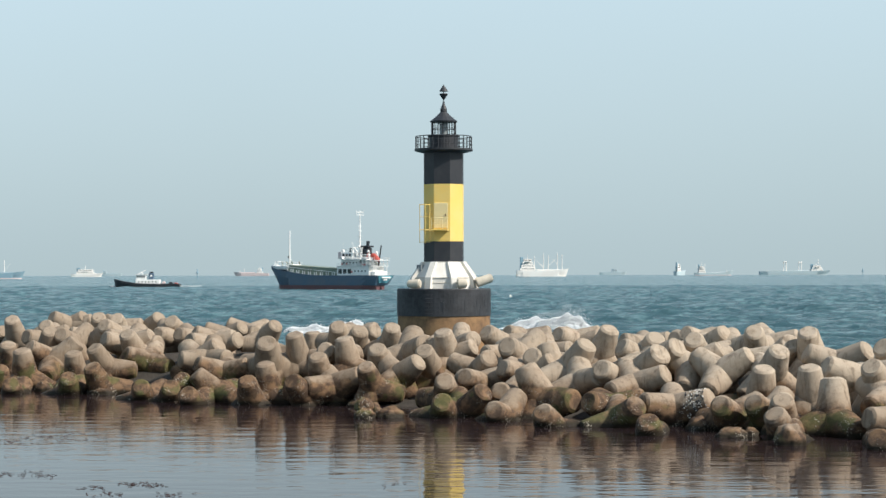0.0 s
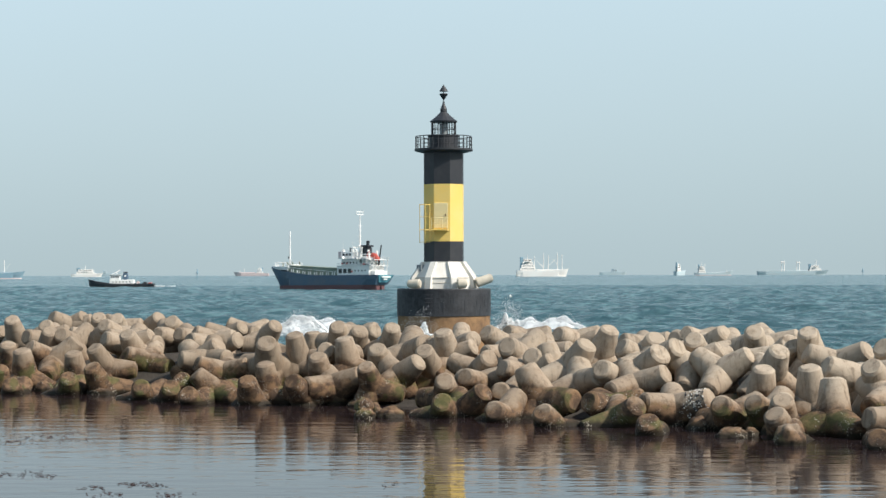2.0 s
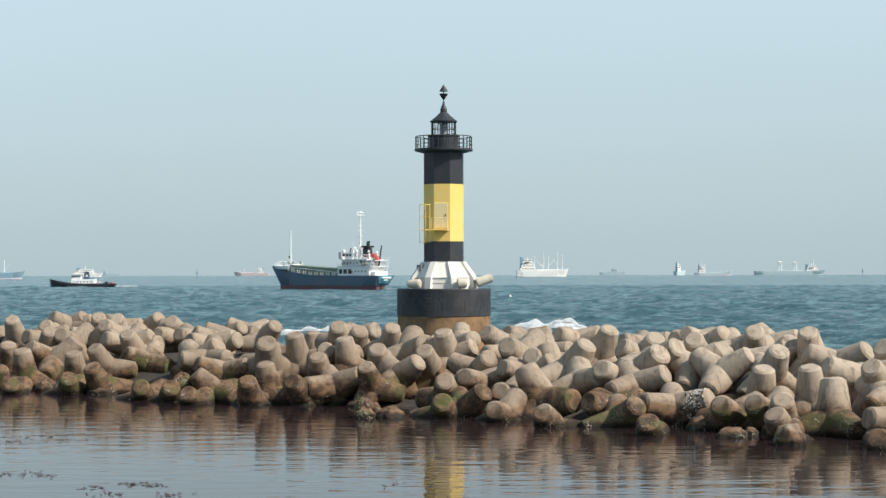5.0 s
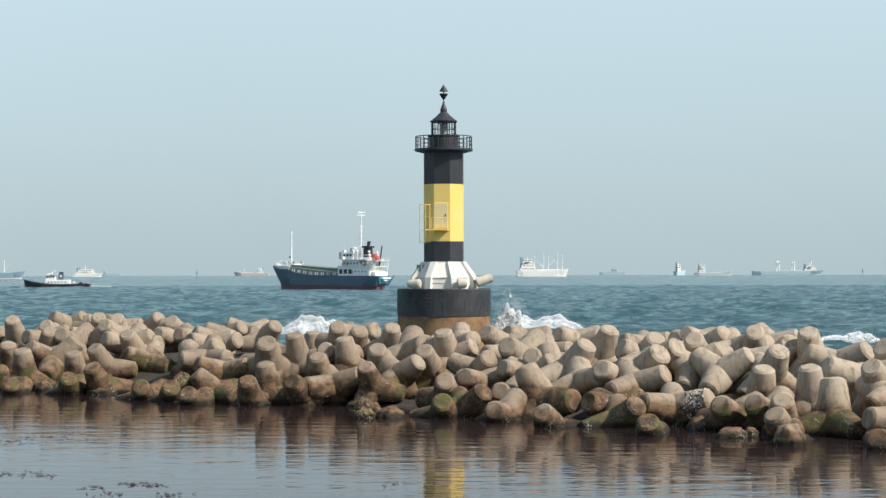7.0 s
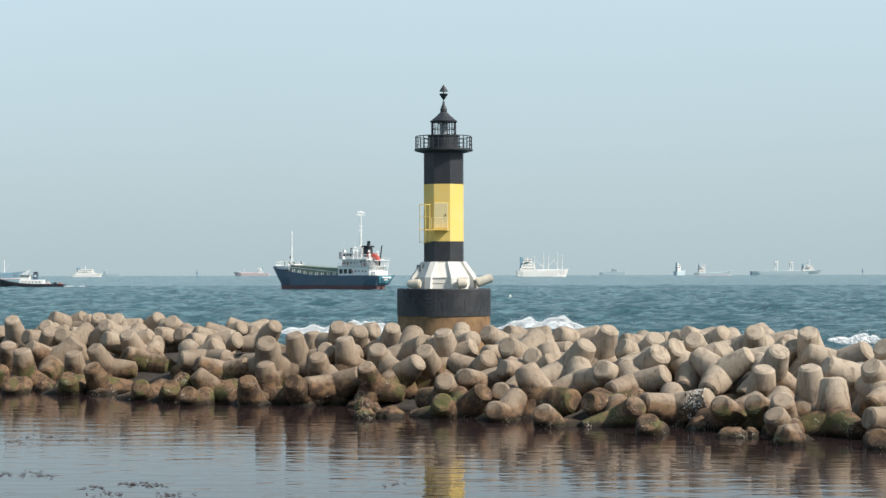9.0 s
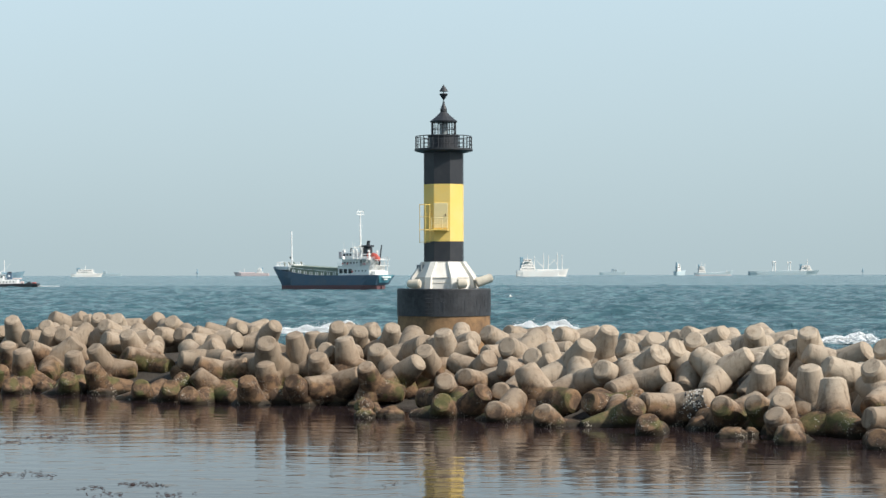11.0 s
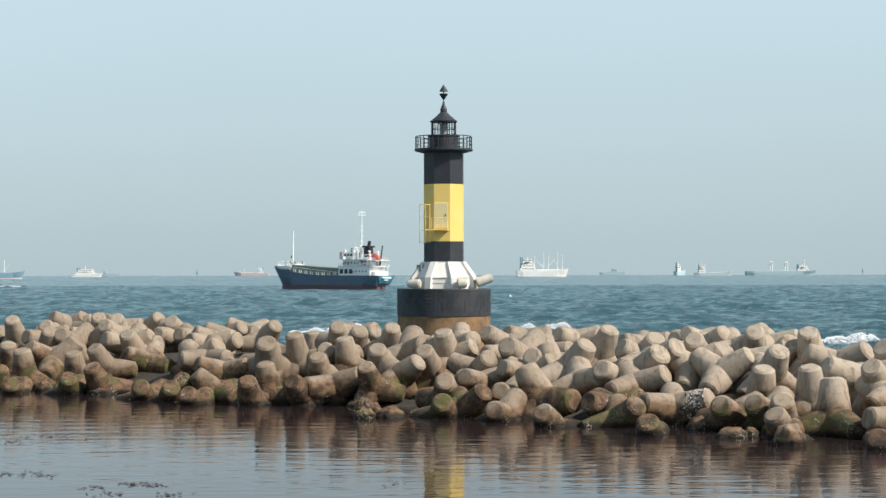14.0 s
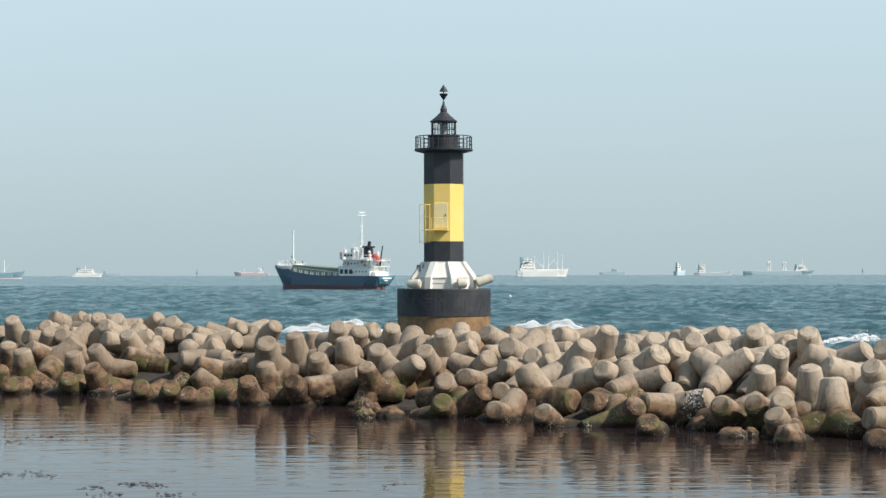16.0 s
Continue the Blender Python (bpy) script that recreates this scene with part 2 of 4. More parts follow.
# ---- the sea, one sheet to the horizon ----
def build_sea():
    fine = np.radians(np.linspace(-16, 16, 320))
    wide = np.radians(np.linspace(16, 344, 60)[1:-1])
    turn = np.concatenate([fine, wide])
    rad = np.concatenate([[0.05, 4.0, 12.0, 20.0, 28.0], np.geomspace(34.0, 95.0, 40), np.geomspace(95.0, 1000.0, 1100)[1:], np.geomspace(1000.0, 4950.0, 130)[1:]])
    R, A = np.meshgrid(rad, turn, indexing="ij")
    X, Y = R * np.sin(A), R * np.cos(A)
    w = X * N.x + (Y - FOOT.y) * N.y
    step = R * np.where(R < 1000, 0.0022, 0.0125)
    Z = np.zeros_like(X)
    rng = np.random.default_rng(5)
    for k in range(30):
        lam = 1.3 * 1.11 ** k
        way = radians(200 + rng.normal(0, 27))
        phase = (X * math.sin(way) + Y * math.cos(way)) * math.tau / lam + rng.uniform(0, 6.28) + 0.8 * np.sin(X / (lam * 2.3) + k) + 0.6 * np.sin(Y / (lam * 3.1) - k)
        amp = 0.03 * lam ** 0.6 * np.clip(lam / (3 * step) - 0.6, 0, 1) * (lam < 26)
        Z += amp * (2 * np.abs(np.sin(phase / 2)) ** 0.8 - 1.1) * -1
    Z *= np.clip((w - 12) / 12, 0, 1)
    Z -= np.clip((w - 12) / 12, 0, 1) * 0.1
    nr, na = R.shape
    verts = np.stack([X.ravel(), Y.ravel(), Z.ravel()], 1)
    i, j = np.meshgrid(np.arange(nr - 1), np.arange(na), indexing="ij")
    j2 = (j + 1) % na
    quads = np.stack([i * na + j, i * na + j2, (i + 1) * na + j2, (i + 1) * na + j], -1).reshape(-1, 4)[:, ::-1]
    me = bpy.data.meshes.new("water")
    me.vertices.add(len(verts))
    me.vertices.foreach_set("co", verts.astype(np.float32).ravel())
    me.loops.add(quads.size)
    me.loops.foreach_set("vertex_index", quads.astype(np.int32).ravel())
    me.polygons.add(len(quads))
    me.polygons.foreach_set("loop_start", np.arange(0, quads.size, 4, dtype=np.int32))
    me.update(calc_edges=True)
    me.materials.append(WATER)
    me.shade_smooth()
    ob = new("water", me)
    return tagged(ob, "choppy blue-green sea with calm dark water before the breakwater", "sea", kind="structure")


SEA = build_sea()


# ---- breakwater ----
def crest(w):
    if w < 12.5:
        return -0.6 + 0.29 * w
    return 3.03 if w < 18 else 3.03 - 0.6 * (w - 18)


def build_core():
    # added mound: closes the gaps and paints their shade
    bm = B()
    rows = []
    for i in range(61):
        u = -48 + i * 1.5
        row = []
        for k, w in enumerate((1.5, 4, 6.5, 9, 11.5, 14, 17, 20, 24, 28)):
            p = FOOT + U * u + N * w
            z = min(crest(w) - 1.1, 2.1) + random.uniform(-0.25, 0.25)
            row.append(bm.verts.new((p.x, p.y, max(z, -2.0))))
        rows.append(row)
    for a, b in zip(rows, rows[1:]):
        for k in range(len(a) - 1):
            bm.faces.new((a[k], b[k], b[k + 1], a[k + 1]))
    ob = part("breakwater_core", bm, GAP_SHADE)
    return tagged(ob, "added mound under the concrete tetrapods, dark for the shade in their gaps", "breakwater", kind="structure")


build_core()


def tetrapod_mesh(seed):
    """Four tapering legs with rounded rims that meet in the middle."""
    rnd = random.Random(seed)
    bm = B()
    dirs = [Vector((0, 0, 1))] + [Vector((math.sqrt(8) / 3 * math.cos(a), math.sqrt(8) / 3 * math.sin(a), -1 / 3)) for a in (0, math.tau / 3, -math.tau / 3)]
    for d in dirs:
        q = d.to_track_quat("Z", "Y").to_matrix()
        loops = []
        long = 1.94 * rnd.uniform(0.97, 1.03)
        for r, h in ((0.80, 0.0), (0.78, 0.4), (0.73, 0.8), (0.62, 1.4), (0.545, long - 0.10), (0.44, long - 0.012), (0.42, long)):
            loop = []
            for k in range(20):
                a = k * math.tau / 20
                v = Vector((r * math.cos(a), r * math.sin(a), h))
                bump = 1 + 0.03 * noise.noise(v * 1.7 + d * 9 + Vector((seed * 7, 0, 0)))
                loop.append(bm.verts.new(q @ Vector((v.x * bump, v.y * bump, v.z + 0.04 * noise.noise(v * 3 + d * 5)))))
            loops.append(loop)
        for a, b in zip(loops, loops[1:]):
            for k in range(20):
                bm.faces.new((a[k], a[(k + 1) % 20], b[(k + 1) % 20], b[k]))
        bm.faces.new(loops[-1])
        bm.faces.new(loops[0][::-1])
    bmesh.ops.create_icosphere(bm, subdivisions=2, radius=0.86)
    bmesh.ops.recalc_face_normals(bm, faces=bm.faces)
    me = bpy.data.meshes.new("tetrapod")
    bm.to_mesh(me)
    bm.free()
    me.materials.append(CONCRETE)
    me.shade_smooth()
    me.set_sharp_from_angle(angle=radians(23))
    return me


TETRAPODS = [tetrapod_mesh(k) for k in range(5)]
laid = []


def lay(x, y, z, rx, ry, rz, size=1.0):
    ob = new("tetrapod", TETRAPODS[len(laid) % 5])
    z -= 0.3 if z > 2.6 else 0.1
    ob.matrix_world = pose(x, y, z, rx, ry, rz) @ Matrix.Scale(size * 0.9, 4)
    low = z < 1.3
    tagged(ob, "buff concrete tetrapod with dark weed and barnacles at the waterline" if low else "weathered buff concrete tetrapod piled on the breakwater", "tetrapod", "tetrapods of the breakwater")
    laid.append((x, y, z))
    return ob


# tetrapods of the facing slope and crest
lay(-28.07, 122.92, 2.74, -16, -36, 110)
lay(-30.32, 124.50, 2.69, 59, -52, 78)
lay(-25.45, 119.70, 2.48, -75, -24, 138)
lay(-25.68, 128.67, 3.33, -59, -22, 119)
lay(-25.13, 120.59, 2.74, -29, -45, 114)
lay(-23.32, 117.37, 2.35, 36, -57, 33)
lay(-24.82, 117.10, 2.01, 12, -37, 90)
lay(-23.83, 114.21, 1.26, -44, 4, -79, 1.16)
lay(-24.82, 110.94, 0.62, -7, -17, 103, 1.08)
lay(-26.68, 114.44, 1.08, 1, -27, 100)
lay(-24.15, 114.57, 1.56, 49, -40, -12)
lay(-21.30, 108.56, 0.72, -9, -19, 105)
lay(-19.67, 109.35, 1.20, -35, -19, 120)
lay(-19.29, 105.46, 0.38, 39, -15, -3)
lay(-21.09, 105.24, 0.01, 29, -44, 61)
lay(-24.50, 106.49, -0.33, 25, -51, 66)
lay(-25.85, 108.92, -0.03, 4, -31, 95)
lay(-19.15, 113.31, 2.37, 65, -36, -34)
lay(-22.61, 123.19, 3.03, 9, -43, 80)
lay(-20.74, 118.49, 3.03, -54, -34, 135)
lay(-26.10, 128.98, 3.09, 50, -34, 92, 1.08)
lay(-21.23, 123.18, 3.03, 47, -4, -3)
lay(-22.02, 118.40, 2.82, -74, -17, 109)
lay(-18.50, 112.29, 2.07, -22, -39, 105)
lay(-21.70, 125.49, 3.34, 77, -26, 91, 0.92)
lay(-18.89, 113.81, 2.35, 82, -35, 64, 1.16)
lay(-17.61, 111.60, 1.49, -49, 54, 164)
lay(-16.13, 100.89, -0.07, 43, -44, 37)
lay(-17.15, 117.44, 2.99, -71, -46, 143, 0.92)
lay(-19.94, 126.13, 3.17, 49, -30, 66)
lay(-16.65, 118.48, 3.03, 51, -15, -8)
lay(-15.55, 116.15, 2.93, -71, -32, 139, 0.92)
lay(-13.80, 111.12, 2.66, -72, -25, 129)
lay(-13.44, 111.52, 2.81, 77, -25, 59)
lay(-13.45, 116.26, 3.03, 56, -41, -56, 0.92)
lay(-14.01, 107.07, 1.71, 42, 37, 23, 1.08)
lay(-13.33, 106.35, 1.87, 77, -51, 56)
lay(-12.13, 103.54, 1.25, 65, -28, -50)
lay(-9.95, 96.71, 0.09, -1, -39, 86)
lay(-9.17, 98.02, 0.54, -7, -14, 97)
lay(-9.52, 102.43, 1.68, 40, -20, 19, 1.16)
lay(-12.21, 117.86, 3.19, 82, -27, 25, 0.92)
lay(-7.92, 103.03, 1.90, -9, -21, 91)
lay(-10.66, 112.08, 3.03, 36, -40, 77, 0.92)
lay(-7.10, 96.13, 0.48, -54, -23, 140)
lay(-13.68, 100.00, 0.17, 45, -24, 14)
lay(-11.94, 98.83, 0.42, 44, -13, -63)
lay(-14.59, 99.55, -0.10, 25, -51, 70)
lay(-12.80, 97.46, -0.25, 6, -56, 66)
lay(-5.84, 105.87, 2.92, 43, -16, 13)
lay(-5.24, 112.27, 3.09, -82, -28, 132, 0.92)
lay(-5.04, 100.25, 1.79, -11, -10, 95)
lay(-6.35, 98.08, 1.07, -16, -29, 109)
lay(-6.04, 101.81, 1.96, 56, -32, 7)
lay(-4.99, 104.30, 2.72, 23, -40, 76)
lay(-4.95, 112.03, 3.17, 69, -27, 48, 0.92)
lay(-2.95, 103.64, 2.94, 19, 36, -51, 0.92)
lay(-3.27, 98.31, 1.68, -3, -44, 86)
lay(-1.76, 100.29, 2.39, -32, -39, -51, 1.16)
lay(-2.33, 96.37, 1.40, 25, -51, 112)
lay(-0.59, 97.66, 1.68, -19, -43, 98)
lay(-3.59, 95.51, 0.99, 41, -4, -16, 0.92)
lay(-5.68, 96.65, 0.86, -83, -30, 128, 1.08)
lay(0.30, 98.25, 2.31, -12, -24, 93)
lay(0.98, 101.17, 3.03, -26, -38, -53, 0.92)
lay(0.33, 98.20, 2.31, -60, 25, -102, 0.92)
lay(1.83, 94.50, 1.73, 56, -11, 28)
lay(3.96, 94.77, 2.41, 25, -61, 36, 1.08)
lay(4.55, 104.39, 3.22, -65, -26, 124, 0.92)
lay(3.31, 101.18, 3.03, -54, -27, 117)
lay(3.53, 97.15, 2.65, -81, -21, 123)
lay(4.10, 92.21, 1.63, -63, -37, 113)
lay(5.01, 93.04, 1.98, 58, -28, -9)
lay(4.49, 92.05, 1.67, -36, 39, -91, 0.92)
lay(5.50, 91.70, 1.77, 90, 24, 27)
lay(5.23, 96.02, 2.70, 69, -42, 65)
lay(6.19, 91.22, 2.02, 25, -31, 92, 1.08)
lay(7.25, 102.23, 3.24, -69, -25, 129, 0.92)
lay(7.31, 102.22, 3.05, 67, -27, 70, 0.92)
lay(1.84, 92.26, 1.24, 66, -35, -15)
lay(1.07, 88.45, 0.24, 27, -45, 93)
lay(3.08, 89.24, 0.77, 56, -55, 14)
lay(0.22, 90.99, 0.65, 45, -30, 20)
lay(0.05, 88.19, -0.01, 44, -41, 30)
lay(2.77, 86.24, 0.04, 38, -63, 32)
lay(4.72, 87.66, 0.72, 82, 18, 39, 1.16)
lay(4.98, 83.10, -0.27, 50, -12, -19)
lay(7.88, 94.24, 2.77, 20, -26, 81)
lay(10.78, 99.40, 3.03, -70, -29, 108, 0.92)
lay(9.87, 91.06, 2.41, -55, -20, 105)
lay(9.33, 89.03, 1.86, 33, -43, 81, 1.16)
lay(9.96, 91.37, 2.73, 21, -40, 76)
lay(12.96, 97.68, 3.22, -72, -23, 133, 0.92)
lay(12.42, 90.77, 2.81, 46, -22, 2)
lay(10.17, 89.77, 2.42, 45, -43, 74, 1.08)
lay(13.26, 95.00, 3.03, 46, -34, 71)
lay(12.94, 87.07, 2.08, -18, -53, -17)
lay(11.78, 88.81, 2.25, 123, -25, -34)
lay(9.06, 87.52, 1.47, -95, -35, 130)
lay(8.21, 89.18, 1.69, 62, -32, -14)
lay(6.62, 89.65, 1.50, 43, -66, 72)
shelly = lay(10.31, 83.04, 0.69, 75, -26, -56, 1.08)
lay(8.77, 78.77, -0.57, 5, -43, 70)
lay(12.43, 80.50, 0.49, 50, -44, 4)
lay(7.61, 84.89, 0.61, -70, -27, 128)
lay(7.77, 82.77, 0.16, 38, -47, 71)
lay(16.50, 93.95, 3.30, -87, -37, 131, 0.92)
lay(15.67, 93.37, 2.98, 37, -32, 21)
lay(15.95, 88.39, 2.92, 48, -38, 38)
lay(15.00, 85.57, 2.11, 1, -42, 100)
lay(17.28, 87.27, 2.91, -17, -32, 97)
lay(18.15, 85.76, 2.72, 57, -41, -60)
lay(13.91, 81.88, 1.07, 7, -21, 76)
lay(13.93, 79.60, 0.56, 5, -60, 48)
lay(14.28, 78.61, 0.40, 45, 1, -11)
lay(14.09, 76.30, -0.15, -18, -38, 80)
lay(15.95, 80.80, 1.20, -3, -16, 80)
lay(18.43, 82.27, 1.99, 61, -32, -59, 1.08)
lay(16.32, 78.02, 0.63, -7, -10, -66, 1.08)
lay(18.95, 79.44, 1.43, -99, -23, 143)
lay(18.74, 76.24, 0.68, -77, -44, 106)
lay(17.33, 72.51, -0.42, -43, -39, 114)
lay(20.58, 84.13, 2.80, -47, -37, 107)
lay(18.97, 80.75, 1.74, -20, -45, 85)
lay(13.43, 97.27, 3.35, 63, -33, -24, 0.92)
lay(14.63, 93.59, 3.03, 51, -44, 72)
# end of tetrapods


def shells(ob, name, material, label, seed):
    """A crust of small shells on the outer half of one leg."""
    rnd = random.Random(seed)
    way = Vector((math.sqrt(8) / 3, 0, -1 / 3))
    turn = way.to_track_quat("Z", "Y").to_matrix()
    bm = B()
    for _ in range(210):
        h, a = min(1.86, max(0.9, rnd.gauss(1.5, 0.3))), rnd.uniform(0, math.tau)
        r = 0.73 - (h - 0.8) * 0.178
        c = turn @ Vector((r * math.cos(a), r * math.sin(a), h))
        size = rnd.uniform(0.022, 0.058)
        bmesh.ops.create_cone(bm, cap_ends=True, segments=6, radius1=size, radius2=size * 0.45, depth=size * 1.3, matrix=Matrix.Translation(c) @ (c - way * h).to_track_quat("Z", "Y").to_matrix().to_4x4())
    tagged(part(name, bm, material, ob, label), kind="stuff")


shells(shelly, "barnacle_crust", WHITEWASH, "white barnacles on the leg", 3)
shells(shelly, "mussel_crust", HULL_BLACK, "black mussels among the barnacles", 4)


def fill():
    """The inner layer and the breakwater's run out of sight on both sides."""
    rnd = random.Random(11)
    for i in range(-17, 18):
        u = i * 2.5
        for k, w in enumerate((1.8, 5.0, 8.2, 11.4, 14.6, 18.0)):
            p = FOOT + U * (u + rnd.uniform(-0.4, 0.4) + (k % 2)) + N * (w + rnd.uniform(-0.4, 0.4))
            seen = abs(p.x / p.y) < 0.25
            if i % 2 and k % 2 == 0 and seen:
                continue
            z = crest(w) - ((2.2 if w < 17 else 1.6) if seen else 0.6) + rnd.uniform(-0.15, 0.15)
            lay(p.x, p.y, z, rnd.uniform(0, 360), rnd.uniform(0, 360), rnd.uniform(0, 360))


fill()


def boulder(x, y, z, wide, deep, high, seed):
    """A rough stone awash at the foot of the breakwater."""
    bm = B()
    bmesh.ops.create_icosphere(bm, subdivisions=4, radius=1.0)
    for v in bm.verts:
        n = v.co.normalized()
        r = 1 + 0.28 * noise.noise(n * 1.4 + Vector((seed * 3.7, 0, 0))) + 0.12 * noise.noise(n * 4 + Vector((0, seed, 0))) + 0.04 * noise.noise(n * 11)
        v.co = Vector((n.x * wide / 2, n.y * deep / 2, n.z * high)) * r
    ob = part("boulder", bm, CONCRETE, None, smooth=True)
    ob.location = (x, y, z)
    tagged(ob, "brown barnacle-crusted boulder awash beside the tetrapods", "boulder", "boulders at the waterline")


boulder(-3.68, 87.4, 0.05, 0.98, 0.9, 0.45, 1)
boulder(-3.72, 87.7, 0.55, 0.85, 0.8, 0.36, 2)
boulder(-2.48, 87.8, 0.0, 1.3, 1.0, 0.5, 3)
boulder(-3.2, 89.2, 0.0, 0.7, 0.7, 0.55, 8)
boulder(11.1, 80.9, 0.0, 1.15, 1.0, 0.55, 4)
boulder(11.9, 77.0, -0.02, 1.4, 1.0, 0.4, 5)
boulder(12.75, 77.6, 0.0, 0.8, 0.8, 0.32, 6)
boulder(13.65, 73.4, 0.1, 1.15, 1.0, 0.75, 7)
boulder(-16.2, 106.5, 0.0, 1.5, 1.1, 0.5, 9)
boulder(-14.2, 102.4, 0.0, 1.7, 1.2, 0.45, 10)
boulder(-12.0, 99.5, 0.0, 1.6, 1.2, 0.4, 11)
boulder(-23.0, 107.6, 0.0, 1.1, 0.9, 0.6, 12)
boulder(-19.2, 105.0, 0.0, 1.5, 1.1, 0.55, 13)


# ---- lighthouse ----
LIGHT = Vector(((785.5 - 784) / 3300 * 153.5, 153.5, 0))


def build_lighthouse():
    top = tagged(new("lighthouse"), "black and yellow banded octagonal lighthouse on a round dark base", "lighthouse")
    ph = radians(17.5)
    c8 = 1 / math.cos(math.pi / 8)
    bm = prism(B(), [(3.86, 3.28), (3.86, 5.42), (3.80, 5.5)], 64)
    base = part("base", bm, TARRED, top, "dark tarred round base with streaks")
    part("foundation", prism(B(), [(3.84, -3.0), (3.80, 3.27)], 64), RUSTY, top, "rust-stained concrete foot")
    drips = random.Random(21)
    for k in range(26):
        a = radians(drips.uniform(-75, 75))
        z1 = drips.uniform(4.3, 5.2)
        bm = box(B(), 3.866 * math.sin(a), -3.866 * math.cos(a), max(3.3, z1 - drips.uniform(0.4, 1.4)), drips.uniform(0.05, 0.2), 0.014, drips.uniform(0.3, 0.9), a)
        part("tar_run", bm, BLACK, base)
    for k in range(6):
        bm = rod(B(), (-1.55, -3.72, 3.5 + k * 0.3), (-0.95, -3.86, 3.5 + k * 0.3), 0.03, sides=6)
        part("rung", bm, TARRED, base)
    # white pedestal: eight tapering sides, wider skirt, raised ribs on the corners
    ped = part("pedestal", prism(B(), [(2.66, 5.5), (2.6, 6.4), (1.64 * c8, 7.62), (1.64 * c8, 7.7)], 8, ph), WHITEWASH, top, "white painted tapering pedestal")
    for k in range(8):
        a = ph + k * math.tau / 8
        bm = B()
        s, c = math.sin(a), -math.cos(a)
        side = Vector((-c, s, 0)) * 0.26
        prof = ((2.9, 5.5), (2.82, 6.42), (1.86, 7.7), (1.4, 7.7), (1.4, 5.5))
        l = [bm.verts.new(Vector((s * r, c * r, z)) + side) for r, z in prof]
        q = [bm.verts.new(Vector((s * r, c * r, z)) - side) for r, z in prof]
        bm.faces.new(l)
        bm.faces.new(q[::-1])
        for i in range(5):
            bm.faces.new((l[i], q[i], q[(i + 1) % 5], l[(i + 1) % 5]))
        bmesh.ops.recalc_face_normals(bm, faces=bm.faces)
        part("rib", bm, WHITEWASH, ped)
    bm = box(B(), -1.75, -0.6, 6.9, 0.6, 0.8, 0.55, radians(-50), 0.02)
    part("equipment_box", bm, painted("grey_box_paint", (0.25, 0.27, 0.28)), top, "grey equipment box on the pedestal")
    for k in range(8):
        a = ph + (k + 0.5) * math.tau / 8
        s, c = math.sin(a), -math.cos(a)
        for z in (5.95, 6.38):
            r = 2.66 * math.cos(math.pi / 8) - 0.03
            part("panel_seam", box(B(), s * r, c * r, z, 1.75, 0.07, 0.03, a), PALE_CONCRETE, ped)
    # tower in bands
    r = 1.58 * c8
    tower = part("lower_band", prism(B(), [(r, 7.7), (r, 9.36)], 8, ph), BLACK, top, "black painted band")
    part("middle_band", prism(B(), [(r + 0.006, 9.36), (r + 0.006, 14.05)], 8, ph), YELLOW, top, "yellow painted band")
    part("upper_band", prism(B(), [(r, 14.05), (r, 16.75)], 8, ph), BLACK, top, "black painted band")
    # gallery
    part("gallery_deck", prism(B(), [(1.6, 16.62), (2.25, 16.78), (2.40, 16.82), (2.40, 16.98)], 48), BLACK, top, "black gallery deck")
    rail = part("gallery_railing", ring(B(), 2.3, 18.0, 0.035), BLACK, top, "black gallery railing")
    for z in (17.66, 17.32):
        part("mid_rail", ring(B(), 2.3, z, 0.022), BLACK, rail)
    for k in range(32):
        a = k * math.tau / 32
        p = (2.3 * math.sin(a), -2.3 * math.cos(a))
        part("baluster", rod(B(), (*p, 16.96), (*p, 18.0), 0.03 if k % 4 else 0.045, sides=6), BLACK, rail)
    part("lantern_base", prism(B(), [(1.22, 16.9), (1.22, 17.95), (1.28, 18.0), (1.28, 18.08), (1.06, 18.1)], 32), BLACK, top, "black drum under the lantern")
    lan = part("lantern", prism(B(), [(0.30, 18.08), (0.34, 18.5), (0.34, 18.95), (0.2, 19.15)], 16), painted("lens_grey", (0.30, 0.33, 0.34), None, 0.25), top, "grey lamp optic in the lantern")
    for k in range(16):
        a = ph + k * math.tau / 16
        p = (1.0 * math.sin(a), -1.0 * math.cos(a))
        part("glazing_bar", rod(B(), (*p, 18.08), (*p, 19.2), 0.035 if k % 2 else 0.05, sides=6), BLACK, lan)
    part("glazing_rail", ring(B(), 1.0, 18.65, 0.025, 16, ph), BLACK, lan)
    roof = part("roof", prism(B(), [(1.10, 19.18), (1.12, 19.28), (0.62, 19.68), (0.32, 19.98), (0.26, 20.05)], 16, ph), BLACK, top, "black conical lantern roof")
    part("ventilator", prism(B(), [(0.26, 19.95), (0.28, 20.12), (0.27, 20.3), (0.13, 20.62), (0.05, 20.95), (0.03, 21.05)], 16), BLACK, roof)
    part("topmark", prism(B(), [(0.03, 20.9), (0.04, 21.02), (0.36, 21.50), (0.33, 21.55)], 16), BLACK, top, "black downward topmark cone")
    part("topmark", prism(B(), [(0.04, 21.5), (0.04, 21.72), (0.36, 21.74), (0.34, 21.8), (0.02, 22.3)], 16), BLACK, top, "black upward topmark cone")
    # door side: face that looks at 5 degrees left of the camera
    face = Matrix.Rotation(radians(-5), 4, "Z")

    def facing(bm):
        bm.transform(face)
        return bm
    pale = painted("faded_yellow_paint", (0.80, 0.66, 0.34), (0.70, 0.60, 0.36), 0.55, wear=0.5, coarse=0.7)
